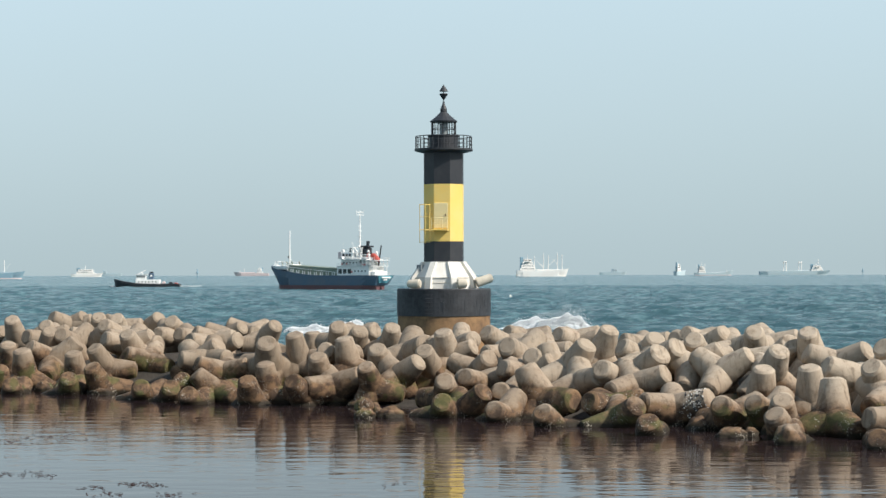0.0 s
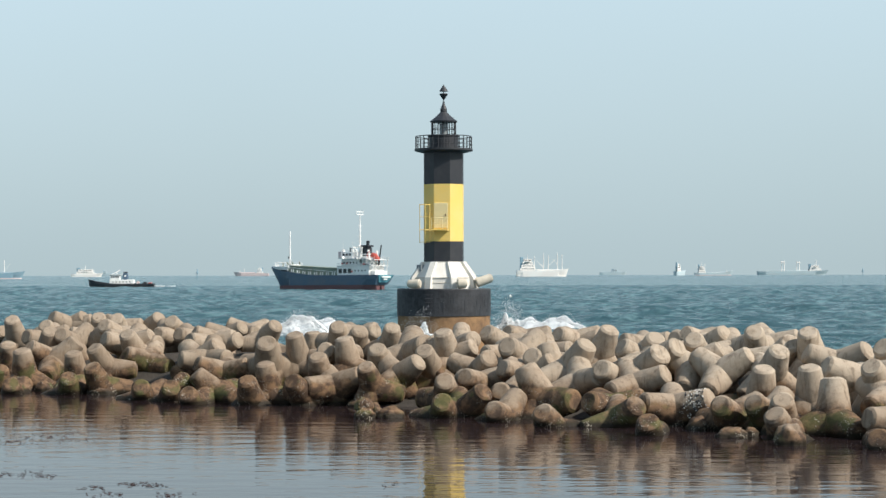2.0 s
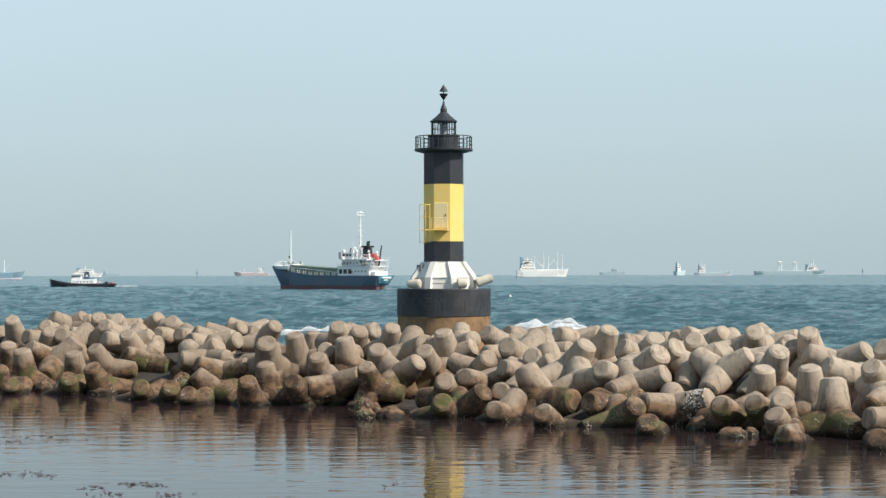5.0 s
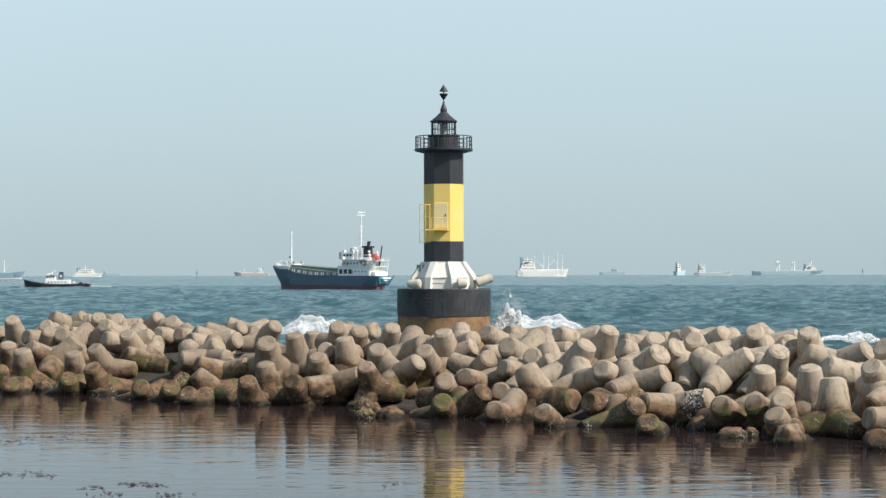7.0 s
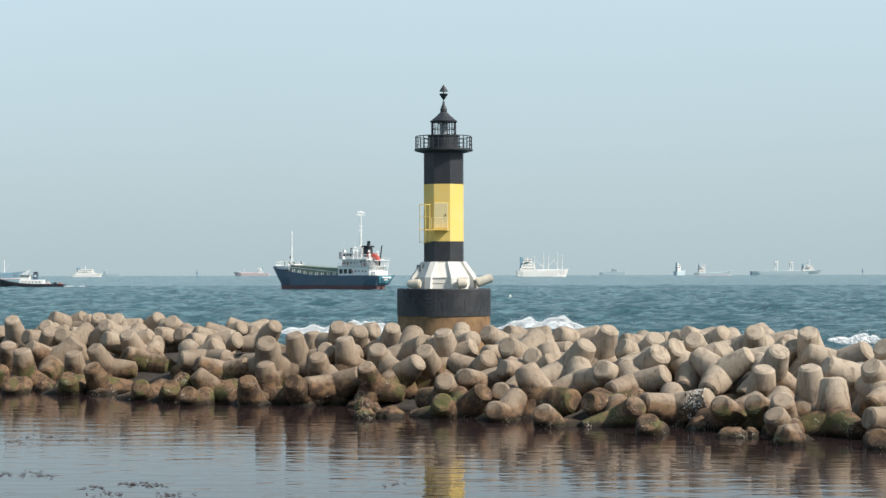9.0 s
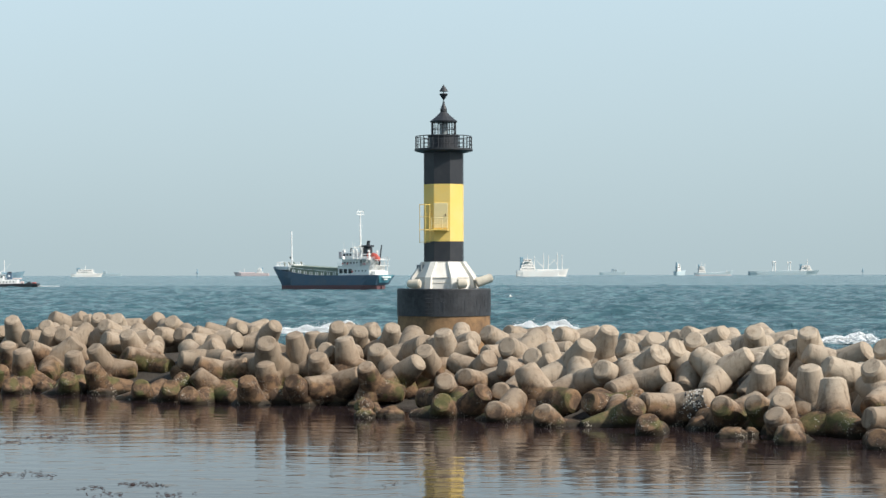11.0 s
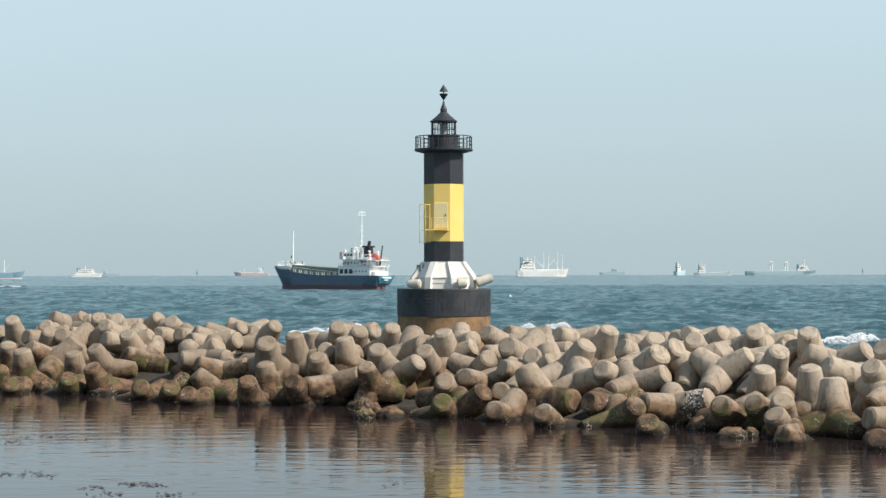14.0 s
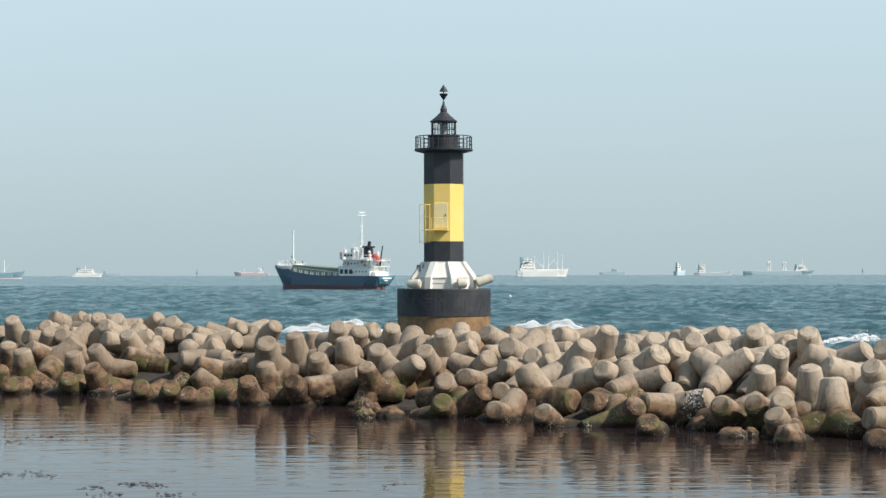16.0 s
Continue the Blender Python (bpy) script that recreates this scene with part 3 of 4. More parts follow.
    door = part("door", facing(box(B(), -0.1, -1.6, 10.45, 1.15, 0.07, 2.05, 0, 0.02)), pale, top, "faded yellow steel door")
    part("door_handle", facing(rod(B(), (0.3, -1.68, 11.4), (0.3, -1.68, 11.6), 0.03)), BLACK, door)
    plat = part("platform", facing(box(B(), -0.15, -2.05, 10.22, 1.36, 1.0, 0.12, 0, 0.01)), YELLOW, top, "yellow door platform")
    for x in (-0.8, -0.35, 0.1, 0.5):
        part("rail_post", facing(rod(B(), (x, -2.52, 10.3), (x, -2.52, 11.25), 0.022, sides=6)), pale, plat)
    for z in (10.8, 11.25):
        part("handrail", facing(rod(B(), (-0.8, -2.52, z), (0.5, -2.52, z), 0.022, sides=6)), pale, plat)
        part("handrail", facing(rod(B(), (0.5, -2.52, z), (0.5, -1.58, z), 0.022, sides=6)), pale, plat)
    # caged ladder on the shaded side
    lad = part("ladder", rod(rod(B(), (-1.15, -1.5, 9.25), (-1.15, -1.5, 12.4), 0.035), (-1.55, -1.25, 9.25), (-1.55, -1.25, 12.4), 0.035), YELLOW, top, "yellow caged ladder")
    for k in range(10):
        z = 9.45 + k * 0.31
        part("rung", rod(B(), (-1.15, -1.5, z), (-1.55, -1.25, z), 0.018, sides=6), YELLOW, lad)
    for z in (9.3, 10.3, 11.35, 12.35):
        bm = B()
        pts = [Vector((-1.15, -1.5, z)), Vector((-1.5, -1.95, z)), Vector((-1.95, -1.85, z)), Vector((-1.97, -1.45, z)), Vector((-1.55, -1.25, z))]
        for a, b in zip(pts, pts[1:]):
            rod(bm, a, b, 0.02, sides=6)
        part("cage_hoop", bm, YELLOW, lad)
    for x, y in ((-1.5, -1.95), (-1.95, -1.85), (-1.97, -1.45)):
        part("cage_bar", rod(B(), (x, y, 9.2), (x, y, 12.4), 0.02, sides=6), YELLOW, lad)
    top.location = LIGHT
    return top


build_lighthouse()


def loose_blocks():
    """Pale broken legs of concrete lying on the lighthouse base."""
    for a, c, r, r2 in (((-2.95, -2.35, 5.9), (-1.9, -2.7, 5.9), 0.3, 0.4), ((1.05, -3.1, 5.92), (1.85, -3.05, 5.94), 0.44, 0.38), ((2.6, -1.6, 5.95), (3.95, -1.4, 6.4), 0.4, 0.36)):
        bm = B()
        rod(bm, a, c, r, r2, 20)
        bmesh.ops.bevel(bm, geom=[e for e in bm.edges if len(e.link_faces) == 2 and e.calc_face_angle() > 1.0], offset=0.1, segments=3, affect="EDGES")
        ob = part("concrete_block", bm, PALE_CONCRETE)
        ob.location = LIGHT
        tagged(ob, "pale rounded concrete block lying on the lighthouse base", "concrete block", "loose blocks on the lighthouse base")


loose_blocks()


# ---- ships ----
def hull(bm, long, wide, z0, z1, bow=0.22, rake=0.04, sheer=0.0, flare=0.75, stern=0.85, n=26, fall=0.0):
    """A hull between two heights; the bow points to +x, the deck sheers up forward."""
    rings = []
    for i in range(n + 1):
        s = i / n
        x = (s - 0.5) * long
        half = wide / 2
        if s > 1 - bow:
            half *= math.sqrt(max(0.002, 1 - ((s - 1 + bow) / bow) ** 2))
        if s < 0.08:
            half *= stern + (1 - stern) * (s / 0.08)
        up = z1 + sheer * max(0, (s - 0.45) / 0.55) ** 2.2
        shift = rake * long * max(0, (s - 0.75) / 0.25) - fall * max(0, (0.1 - s) / 0.1)
        low = half * (flare if s > 1 - bow else (0.8 if s < 0.08 else 0.98))
        mid = (low + half) / 2 + (half - low) * 0.2
        zm = z0 + (up - z0) * 0.55
        rings.append([bm.verts.new(p) for p in ((x, -low, z0), (x + shift * 0.5, -mid, zm), (x + shift, -half, up), (x + shift, half, up), (x + shift * 0.5, mid, zm), (x, low, z0))])
    for a, b in zip(rings, rings[1:]):
        for k in range(6):
            bm.faces.new((a[k], b[k], b[(k + 1) % 6], a[(k + 1) % 6]))
    bm.faces.new(rings[0])
    bm.faces.new(rings[-1][::-1])
    bmesh.ops.recalc_face_normals(bm, faces=bm.faces)
    return bm


def window_row(parent, x0, x1, y, z, count, wide=0.8, high=0.7, along="x"):
    for k in range(count):
        c = x0 + (x1 - x0) * (k + 0.5) / count
        bm = box(B(), c if along == "x" else y, y if along == "x" else c, z, wide if along == "x" else 0.12, 0.12 if along == "x" else wide, high)
        part("window", bm, DARK, parent)


def rail(parent, x0, x1, y, z, posts, material, high=1.1):
    fence = part("railing", rod(rod(B(), (x0, y, z + high), (x1, y, z + high), 0.06, sides=5), (x0, y, z + high / 2), (x1, y, z + high / 2), 0.05, sides=5), material, parent)
    for k in range(posts):
        x = x0 + (x1 - x0) * k / (posts - 1)
        part("post", rod(B(), (x, y, z), (x, y, z + high), 0.06, sides=5), material, fence)


def cargo_ship():
    top = tagged(new("cargo_ship"), "blue-hulled coaster with white bridge house lying on the sea", "ship")
    body = part("hull", hull(B(), 58, 11.5, 1.5, 5.7, 0.17, 0.085, 4.2, 0.72, 0.92, fall=2.6), HULL_BLUE, top, "blue painted steel hull")
    part("boot_top", hull(B(), 57.0, 11.2, -1.5, 1.5, 0.2, 0.0, 0, 0.95, 0.5), HULL_RED, top, "dull red boot topping")
    plate = B()
    face = [plate.verts.new(p) for p in ((-31.75, -4.9, 5.6), (-31.75, 4.9, 5.6), (-30.0, 2.6, 2.5), (-30.0, -2.6, 2.5))]
    back = [plate.verts.new(v.co + Vector((1.2, 0, 0))) for v in face]
    plate.faces.new(face), plate.faces.new(back[::-1])
    for k in range(4):
        plate.faces.new((face[k], back[k], back[(k + 1) % 4], face[(k + 1) % 4]))
    bmesh.ops.recalc_face_normals(plate, faces=plate.faces)
    part("transom", plate, HULL_TEAL, body, "pale blue painted transom")
    for k, (y, w) in enumerate(((0, 5.6), (0, 2.4))):
        part("name_bar", box(B(), -31.55 + k * 0.5, y, 4.5 - k * 0.9, 0.5, w, 0.55), SHIP_WHITE, body, "white illegible lettering bar")
    part("rudder", box(B(), -28.9, 0, -1.0, 0.8, 0.4, 1.9), HULL_RED, body, "red rudder head")
    # forecastle with rails
    fore = part("forecastle", hull(B(), 11.5, 10.2, 0.0, 1.5, 0.72, 0.12, 0.5, 0.9, 1.0, 14), SHIP_WHITE, top, "white forecastle bulwark")
    fore.location = (25.6, 0, 8.3)
    for k in range(9):
        s = k / 8
        for side in (1, -1):
            x, y = 20.5 + 10.5 * s, side * 5.0 * math.sqrt(max(0.02, 1 - s ** 2.2))
            part("rail_post", rod(B(), (x, y, 9.4 + 0.6 * s), (x, y, 11.2 + 0.6 * s), 0.11, sides=5), SHIP_WHITE, top)
    for side in (1, -1):
        bm = B()
        pts = [Vector((20.5 + 10.5 * k / 8, side * 5.0 * math.sqrt(max(0.02, 1 - (k / 8) ** 2.2)), 11.2 + 0.6 * k / 8)) for k in range(9)]
        for p, q in zip(pts, pts[1:]):
            rod(bm, p, q, 0.1, sides=5)
        part("bow_rail", bm, SHIP_WHITE, top)
    part("store_house", box(B(), 20.6, 0, 8.2, 3.2, 5.5, 2.4, 0, 0.1), SHIP_WHITE, top, "white forecastle store")
    part("windlass", rod(B(), (22.5, -1.6, 10.3), (22.5, 1.6, 10.3), 0.6), DECK_GREEN, top, "green windlass")
    for x, y in ((26, 1.5), (26, -1.5), (19.6, 2.2), (19.2, -2)):
        part("vent", rod(rod(B(), (x, y, 8.5), (x, y, 11.3), 0.25), (x, y, 11.3), (x + 0.4, y, 11.6), 0.35), DECK_GREEN, top)
    part("anchor", box(B(), 27.6, 3.2, 4.6, 1.0, 0.7, 1.5, 0.5, 0.15), HULL_BLACK, top, "black anchor in its hawse")
    # hold
    def lifted(bm):
        bm.transform(Matrix.Translation((0, 0, 0.55)) @ Matrix.Rotation(radians(-3.2), 4, "Y"))
        return bm
    part("hatch_coaming", lifted(box(B(), 5.5, 0, 5.2, 29, 8.4, 2.9, 0, 0.08)), DECK_GREEN, top, "grey-green hatch coaming")
    for k in range(5):
        part("hatch_cover", lifted(box(B(), -6.3 + k * 5.9, 0, 8.1, 5.6, 8.7, 0.5, 0, 0.1)), DECK_GREEN, top)
    part("bulwark_rail", rod(B(), (-9, 5.45, 7.0), (20, 5.35, 9.4), 0.09, sides=6), SHIP_WHITE, top)
    for k in range(26):
        x = -8.6 + k * 1.13
        zb = 5.7 + 4.6 * max(0, ((x + 29) / 58 - 0.45) / 0.55) ** 2.2
        part("stanchion", box(B(), x, 5.4, zb - 0.05, 0.35, 0.18, 1.35), SHIP_WHITE if k % 3 else DECK_GREEN, top)
    mast = part("fore_mast", rod(B(), (23.2, 0, 8.5), (23.2, 0, 25.2), 0.42, 0.28, 10), SHIP_WHITE, top, "white fore mast")
    part("mast_light", box(B(), 23.6, 0, 13.2, 0.8, 0.8, 0.9), HULL_BLACK, mast)
    part("derrick_arm", rod(B(), (22, 0, 12.0), (23.6, 0, 13.3), 0.12), SHIP_WHITE, mast)
    # bridge house in tiers
    poop = part("poop_house", box(B(), -17.6, 0, 5.6, 17.6, 10.4, 3.9, 0, 0.1), SHIP_WHITE, top, "white lower house")
    # solid dark plates stand for the shade inside the open side passage
    for x in (-10.6, -13.2, -15.8):
        part("opening_shade", box(B(), x, 5.2, 6.5, 1.9, 0.15, 1.9, 0, 0.05), DARK, poop)
    window_row(poop, -18, -25.5, 5.2, 7.2, 4, 0.6, 0.6)
    window_row(poop, -4.5, 4.5, -8.76, 7.4, 5, 0.7, 0.7, "y")
    for z in (9.6, 12.4):
        part("deck_edge", box(B(), -18.6, 0, z - 0.12, 19.4 if z < 10 else 13.5, 11.2, 0.24), SHIP_WHITE, top)
    mid = part("accommodation", box(B(), -15.6, 0, 9.6, 10.2, 8.8, 2.7, 0, 0.1), SHIP_WHITE, top, "white accommodation tier")
    window_row(mid, -11.2, -20, 4.4, 10.5, 5, 0.8, 0.8)
    bridge = part("wheelhouse", box(B(), -13.6, 0, 12.5, 6.6, 8.6, 3.0, 0, 0.15), SHIP_WHITE, top, "white wheelhouse with dark windows")
    window_row(bridge, -3.6, 3.6, -10.27, 13.9, 6, 0.95, 0.9, "y")
    window_row(bridge, -10.9, -16.2, 4.32, 13.9, 3, 1.1, 0.9)
    part("bridge_wing", box(B(), -11.6, 0, 12.5, 2.2, 12.6, 1.2, 0, 0.08), SHIP_WHITE, top)
    part("red_board", box(B(), -11.4, 6.4, 13.0, 1.6, 0.12, 2.6), FAR_RED, top, "red sidelight board")
    part("radar_mast", rod(B(), (-17.2, 0, 15.2), (-17.2, 0, 33.0), 0.45, 0.22, 10), SHIP_WHITE, top, "tall white main mast")
    for z, w in ((32.4, 4.0), (31.2, 5.0), (26.5, 2.4), (24.6, 2.0)):
        part("yard", box(B(), -17.2, 0, z, 0.2, w, 0.25), SHIP_WHITE, top)
    for y in (-2.2, -1.1, 1.1, 2.2):
        part("aerial", rod(B(), (-17.2, y, 31.3), (-17.2, y, 33.4), 0.07, sides=5), SHIP_WHITE, top)
    part("radar_scanner", box(B(), -15.4, 1.0, 17.3, 0.4, 2.8, 0.4), SHIP_WHITE, top)
    part("radar_post", rod(B(), (-15.4, 1.0, 15.4), (-15.4, 1.0, 17.4), 0.2), SHIP_WHITE, top)
    part("vent_drum", rod(B(), (-16.4, -2.6, 15.4), (-16.4, -2.6, 18.4), 0.8, 0.8, 14), SHIP_WHITE, top)
    part("vent_drum", rod(B(), (-14.4, 2.6, 15.4), (-14.4, 2.6, 17.2), 0.6, 0.6, 14), HULL_BLACK, top)
    fun = part("funnel", box(B(), -21.6, 0.4, 9.5, 3.4, 3.2, 8.0, 0, 0.5), HULL_BLACK, top, "black and white banded funnel")
    part("funnel_band", box(B(), -21.6, 0.4, 13.8, 3.5, 3.3, 1.3, 0, 0.5), SHIP_WHITE, fun)
    part("funnel_cap", box(B(), -21.6, 0.4, 17.5, 4.2, 3.9, 0.8, 0, 0.2), HULL_BLACK, fun)
    for x, y in ((-20.9, 0), (-22.2, 0.8), (-21.6, -0.4)):
        part("exhaust_pipe", rod(B(), (x, y, 18), (x - 0.4, y, 20.2), 0.32), HULL_BLACK, fun)
    boat = B()
    bmesh.ops.create_uvsphere(boat, u_segments=14, v_segments=8, radius=1.0, matrix=Matrix.Translation((-26.2, 0.6, 13.2)) @ Matrix.Rotation(radians(-35), 4, "Y") @ Matrix.Diagonal((2.7, 1.3, 1.35, 1)))
    part("lifeboat", boat, ORANGE, top, "orange-red free-fall lifeboat")
    part("boat_ramp", rod(rod(B(), (-23.6, 1.8, 9.6), (-28.4, 1.8, 11.6), 0.2), (-25.4, 1.8, 9.6), (-25.4, 1.8, 13), 0.2), SHIP_WHITE, top)
    part("deck_crane", rod(B(), (-24.6, -3.4, 9.6), (-26.0, -3.6, 18.4), 0.35, 0.25), HULL_BLACK, top, "dark provision crane")
    for y in (5.4, -5.4):
        rail(top, -9.0, -28.0, y, 9.6, 12, SHIP_WHITE)
        rail(top, -26.4, -29.6, y * 0.95, 5.7, 4, SHIP_WHITE)
    rail(top, -12.0, -25.0, 4.6, 12.4, 9, SHIP_WHITE)
    for x, z in ((-9.6, 12.5), (-20.5, 12.5), (-23.4, 9.7), (-19.2, 9.7), (-11.0, 15.5), (-16.0, 15.5)):
        part("locker", box(B(), x, 3.6, z, 1.1, 0.9, 1.1, 0, 0.1), SHIP_WHITE, top)
    for x in (-20.4, -23.0):
        part("life_raft", rod(B(), (x, 4.9, 10.2), (x - 1.4, 4.9, 10.2), 0.4, 0.4, 12), ORANGE if x < -21 else SHIP_WHITE, top)
    for k in range(5):
        part("awning_post", rod(B(), (-19 - k * 2.2, 5.3, 9.6), (-19 - k * 2.2, 5.3, 12.2), 0.09, sides=5), SHIP_WHITE, top)
    # open boat deck over the stern, with its posts, rails and gear
    boat_deck = part("boat_deck", box(B(), -25.6, 0, 11.9, 7.4, 9.6, 0.22, 0, 0.05), SHIP_WHITE, top)
    for x in (-22.4, -24.4, -26.4, -28.6):
        for y in (4.6, -4.6):
            part("deck_post", rod(B(), (x, y, 9.6), (x, y, 11.95), 0.13, sides=6), SHIP_WHITE, boat_deck)
    rail(top, -22.2, -29.2, 4.7, 12.1, 8, SHIP_WHITE)
    rail(top, -22.2, -29.2, -4.7, 12.1, 8, SHIP_WHITE)
    rail(top, -10.4, -16.8, 4.2, 15.5, 7, SHIP_WHITE, 1.2)
    part("engine_casing", box(B(), -22.0, 0.2, 9.6, 5.2, 5.0, 4.0, 0, 0.1), SHIP_WHITE, top, "white engine casing")
    for x, y, h in ((-19.2, 2.4, 17.6), (-19.6, -2.2, 17.0), (-24.4, 2.6, 15.6), (-24.9, -2.2, 15.2), (-18.4, 3.4, 15.8)):
        part("vent_cowl", rod(rod(B(), (x, y, 9.7), (x, y, h), 0.3), (x, y, h), (x + 0.5, y, h + 0.4), 0.5, 0.55, 10), SHIP_WHITE, top)
    for z in (20.0, 22.2):
        part("mast_platform", box(B(), -17.0, 0, z, 1.3, 2.2, 0.16, 0, 0.03), SHIP_WHITE, top)
    for x, y in ((-10.8, 3.4), (-10.8, -3.4), (-16.0, 3.6), (-12.6, 0)):
        part("whip_aerial", rod(B(), (x, y, 15.4), (x, y, 19.8), 0.07, 0.04, 5), SHIP_WHITE, top)
    for x, z in ((-12.0, 10.6), (-14.6, 10.6), (-17.4, 7.2)):
        part("life_ring", rod(B(), (x, 5.5, z), (x, 5.62, z), 0.42, 0.42, 12), ORANGE, top)
    part("davit", rod(rod(B(), (-24.2, 3.6, 12.0), (-24.2, 3.6, 14.8), 0.16), (-24.2, 3.6, 14.8), (-26.0, 4.2, 15.4), 0.14), ORANGE, top, "orange-red boat davit")
    part("stair", rod(rod(B(), (-19.4, 5.2, 9.7), (-21.2, 5.2, 12.3), 0.12), (-19.9, 5.2, 9.7), (-21.7, 5.2, 12.3), 0.12), SHIP_WHITE, top)
    part("stern_house", box(B(), -27.4, 0, 5.6, 3.0, 8.0, 1.8, 0, 0.1), SHIP_WHITE, top)
    for y in (-4.6, -2.2, 2.2, 4.6):
        part("stern_post", rod(B(), (-28.2, y, 5.6), (-28.2, y, 9.6), 0.16, sides=6), SHIP_WHITE, top)
    return top


CARGO = cargo_ship()


def tug_boat():
    top = tagged(new("tug_boat"), "black tug with a white wheelhouse steaming across the sea", "tug")
    body = part("hull", hull(B(), 33, 9, -0.8, 1.35, 0.26, 0.02, 2.6, 0.75, 0.9), HULL_BLACK, top, "black hull hung with tyres")
    for k in range(15):
        x = -15 + k * 1.95
        zf = 1.0 + 2.2 * max(0, ((x + 16.5) / 33 - 0.45) / 0.55) ** 2.2
        inset = 4.45 if x < 8 else 4.45 * math.sqrt(max(0.05, 1 - ((x - 8) / 9) ** 2))
        part("tyre_fender", rod(B(), (x, inset - 0.1, zf), (x, inset + 0.35, zf), 0.6, 0.6, 12), HULL_BLACK, body)
    deck = part("deckhouse", box(B(), -0.2, 0, 1.1, 12.4, 6.0, 2.4, 0, 0.25), SHIP_WHITE, top, "white deckhouse")
    window_row(deck, -5.2, 5.0, 3.0, 2.1, 6, 0.5, 0.5)
    wheel = part("wheelhouse", box(B(), 3.2, 0, 3.5, 5.2, 5.0, 2.5, 0, 0.3), SHIP_WHITE, top, "white wheelhouse")
    window_row(wheel, 1.0, 5.4, 2.52, 4.6, 4, 0.75, 0.8)
    part("wheelhouse_roof", box(B(), 3.0, 0, 6.0, 6.2, 5.6, 0.25), SHIP_WHITE, wheel)
    part("mast", rod(B(), (5.4, 0, 6.0), (1.0, 0, 8.4), 0.22), SHIP_WHITE, top, "white raked mast")
    part("mast_post", rod(B(), (2.6, 0, 6.1), (2.6, 0, 7.6), 0.2), SHIP_WHITE, top)
    fun = part("funnel", box(B(), -1.9, 0, 3.4, 2.6, 2.4, 3.4, 0, 0.3), HULL_BLUE, top, "dark blue funnel with a pale emblem")
    part("emblem", box(B(), -1.9, 1.22, 5.0, 0.9, 0.08, 0.9), SHIP_WHITE, fun)
    part("funnel_cap", box(B(), -1.9, 0, 6.8, 2.2, 2.0, 0.7, 0, 0.3), HULL_BLACK, fun)
    part("towing_winch", rod(B(), (-8.2, -1.2, 1.9), (-8.2, 1.2, 1.9), 0.8), FAR_RED, top, "red towing winch")
    part("towing_bitt", box(B(), -11.8, 0, 1.3, 1.6, 2.6, 1.0, 0, 0.1), HULL_BLACK, top)
    part("stern_gear", box(B(), -14.4, 0, 1.3, 1.6, 4.0, 0.6, 0, 0.1), ORANGE, top)
    return top


TUG = tug_boat()


def far_ship(label, long, hull_mat, boot, deck_z, house_x, house_long, house_z, house_mat, masts=(), extra=(), sheer=3.0, tiers=3):
    """A ship far off: hull, boot topping, tiered house, funnel, masts or cranes."""
    top = tagged(new("ship"), label, "ship", "ships at anchor")
    wide = long * 0.16
    part("hull", hull(B(), long, wide, 1.2, deck_z, 0.16, 0.05, sheer, 0.7, 0.9), hull_mat, top)
    part("boot_top", hull(B(), long * 0.99, wide * 0.97, -2.0, 1.2, 0.18, 0, 0, 0.9, 0.85), boot, top)
    h = (house_z - deck_z) / tiers
    for k in range(tiers):
        shrink = 1 - 0.16 * k
        tier = part("house_tier", box(B(), house_x, 0, deck_z + k * h - 0.1, house_long * shrink, wide * 0.8 * shrink, h, 0, 0.15), house_mat, top)
        window_row(tier, house_x - house_long * 0.42 * shrink, house_x + house_long * 0.42 * shrink, -wide * 0.4 * shrink, deck_z + k * h + h * 0.45, 6, house_long / 14, h * 0.25)
    part("bridge_wing", box(B(), house_x, 0, house_z - h, house_long * 0.3, wide * 0.98, h * 0.35), house_mat, top)
    part("funnel", box(B(), house_x - house_long * 0.4, 0, deck_z - 0.1, house_long * 0.2, wide * 0.25, house_z - deck_z + h * 0.7, 0, 0.3), FAR_BLUE, top)
    part("radar_mast", rod(B(), (house_x, 0, house_z - 0.2), (house_x, 0, house_z + h * 1.6), 0.4), house_mat, top)
    for x, z, r in masts:
        m = part("mast", rod(B(), (x, 0, deck_z - 0.2), (x, 0, z), r, r * 0.7), house_mat, top)
        part("crosstree", box(B(), x, 0, z * 0.86, r * 2, wide * 0.4, r * 1.5), house_mat, m)
    for x0, z0, x1, z1, r in extra:
        part("derrick", rod(B(), (x0, 0, z0), (x1, 0, z1), r), house_mat, top)
    part("hatch", box(B(), long * 0.16, 0, deck_z - 0.1, long * 0.5, wide * 0.6, 1.6, 0, 0.2), hull_mat, top)
    rail(top, -long * 0.45, long * 0.4, -wide * 0.47, deck_z - 0.05, 14, house_mat, 1.3)
    return top


def at_sea(ship, px, dist, heading):
    ship.matrix_world = pose(px / 3300 * dist, dist, 0, 0, 0, heading)
    return ship


# the grey, red and blue hulls carry distance haze in their base colour
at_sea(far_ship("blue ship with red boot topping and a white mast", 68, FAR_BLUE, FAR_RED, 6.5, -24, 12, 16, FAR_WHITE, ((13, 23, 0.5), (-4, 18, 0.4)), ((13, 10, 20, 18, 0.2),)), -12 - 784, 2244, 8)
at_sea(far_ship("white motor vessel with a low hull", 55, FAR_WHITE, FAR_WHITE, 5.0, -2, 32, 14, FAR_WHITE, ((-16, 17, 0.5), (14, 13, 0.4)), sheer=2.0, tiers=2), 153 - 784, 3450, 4)
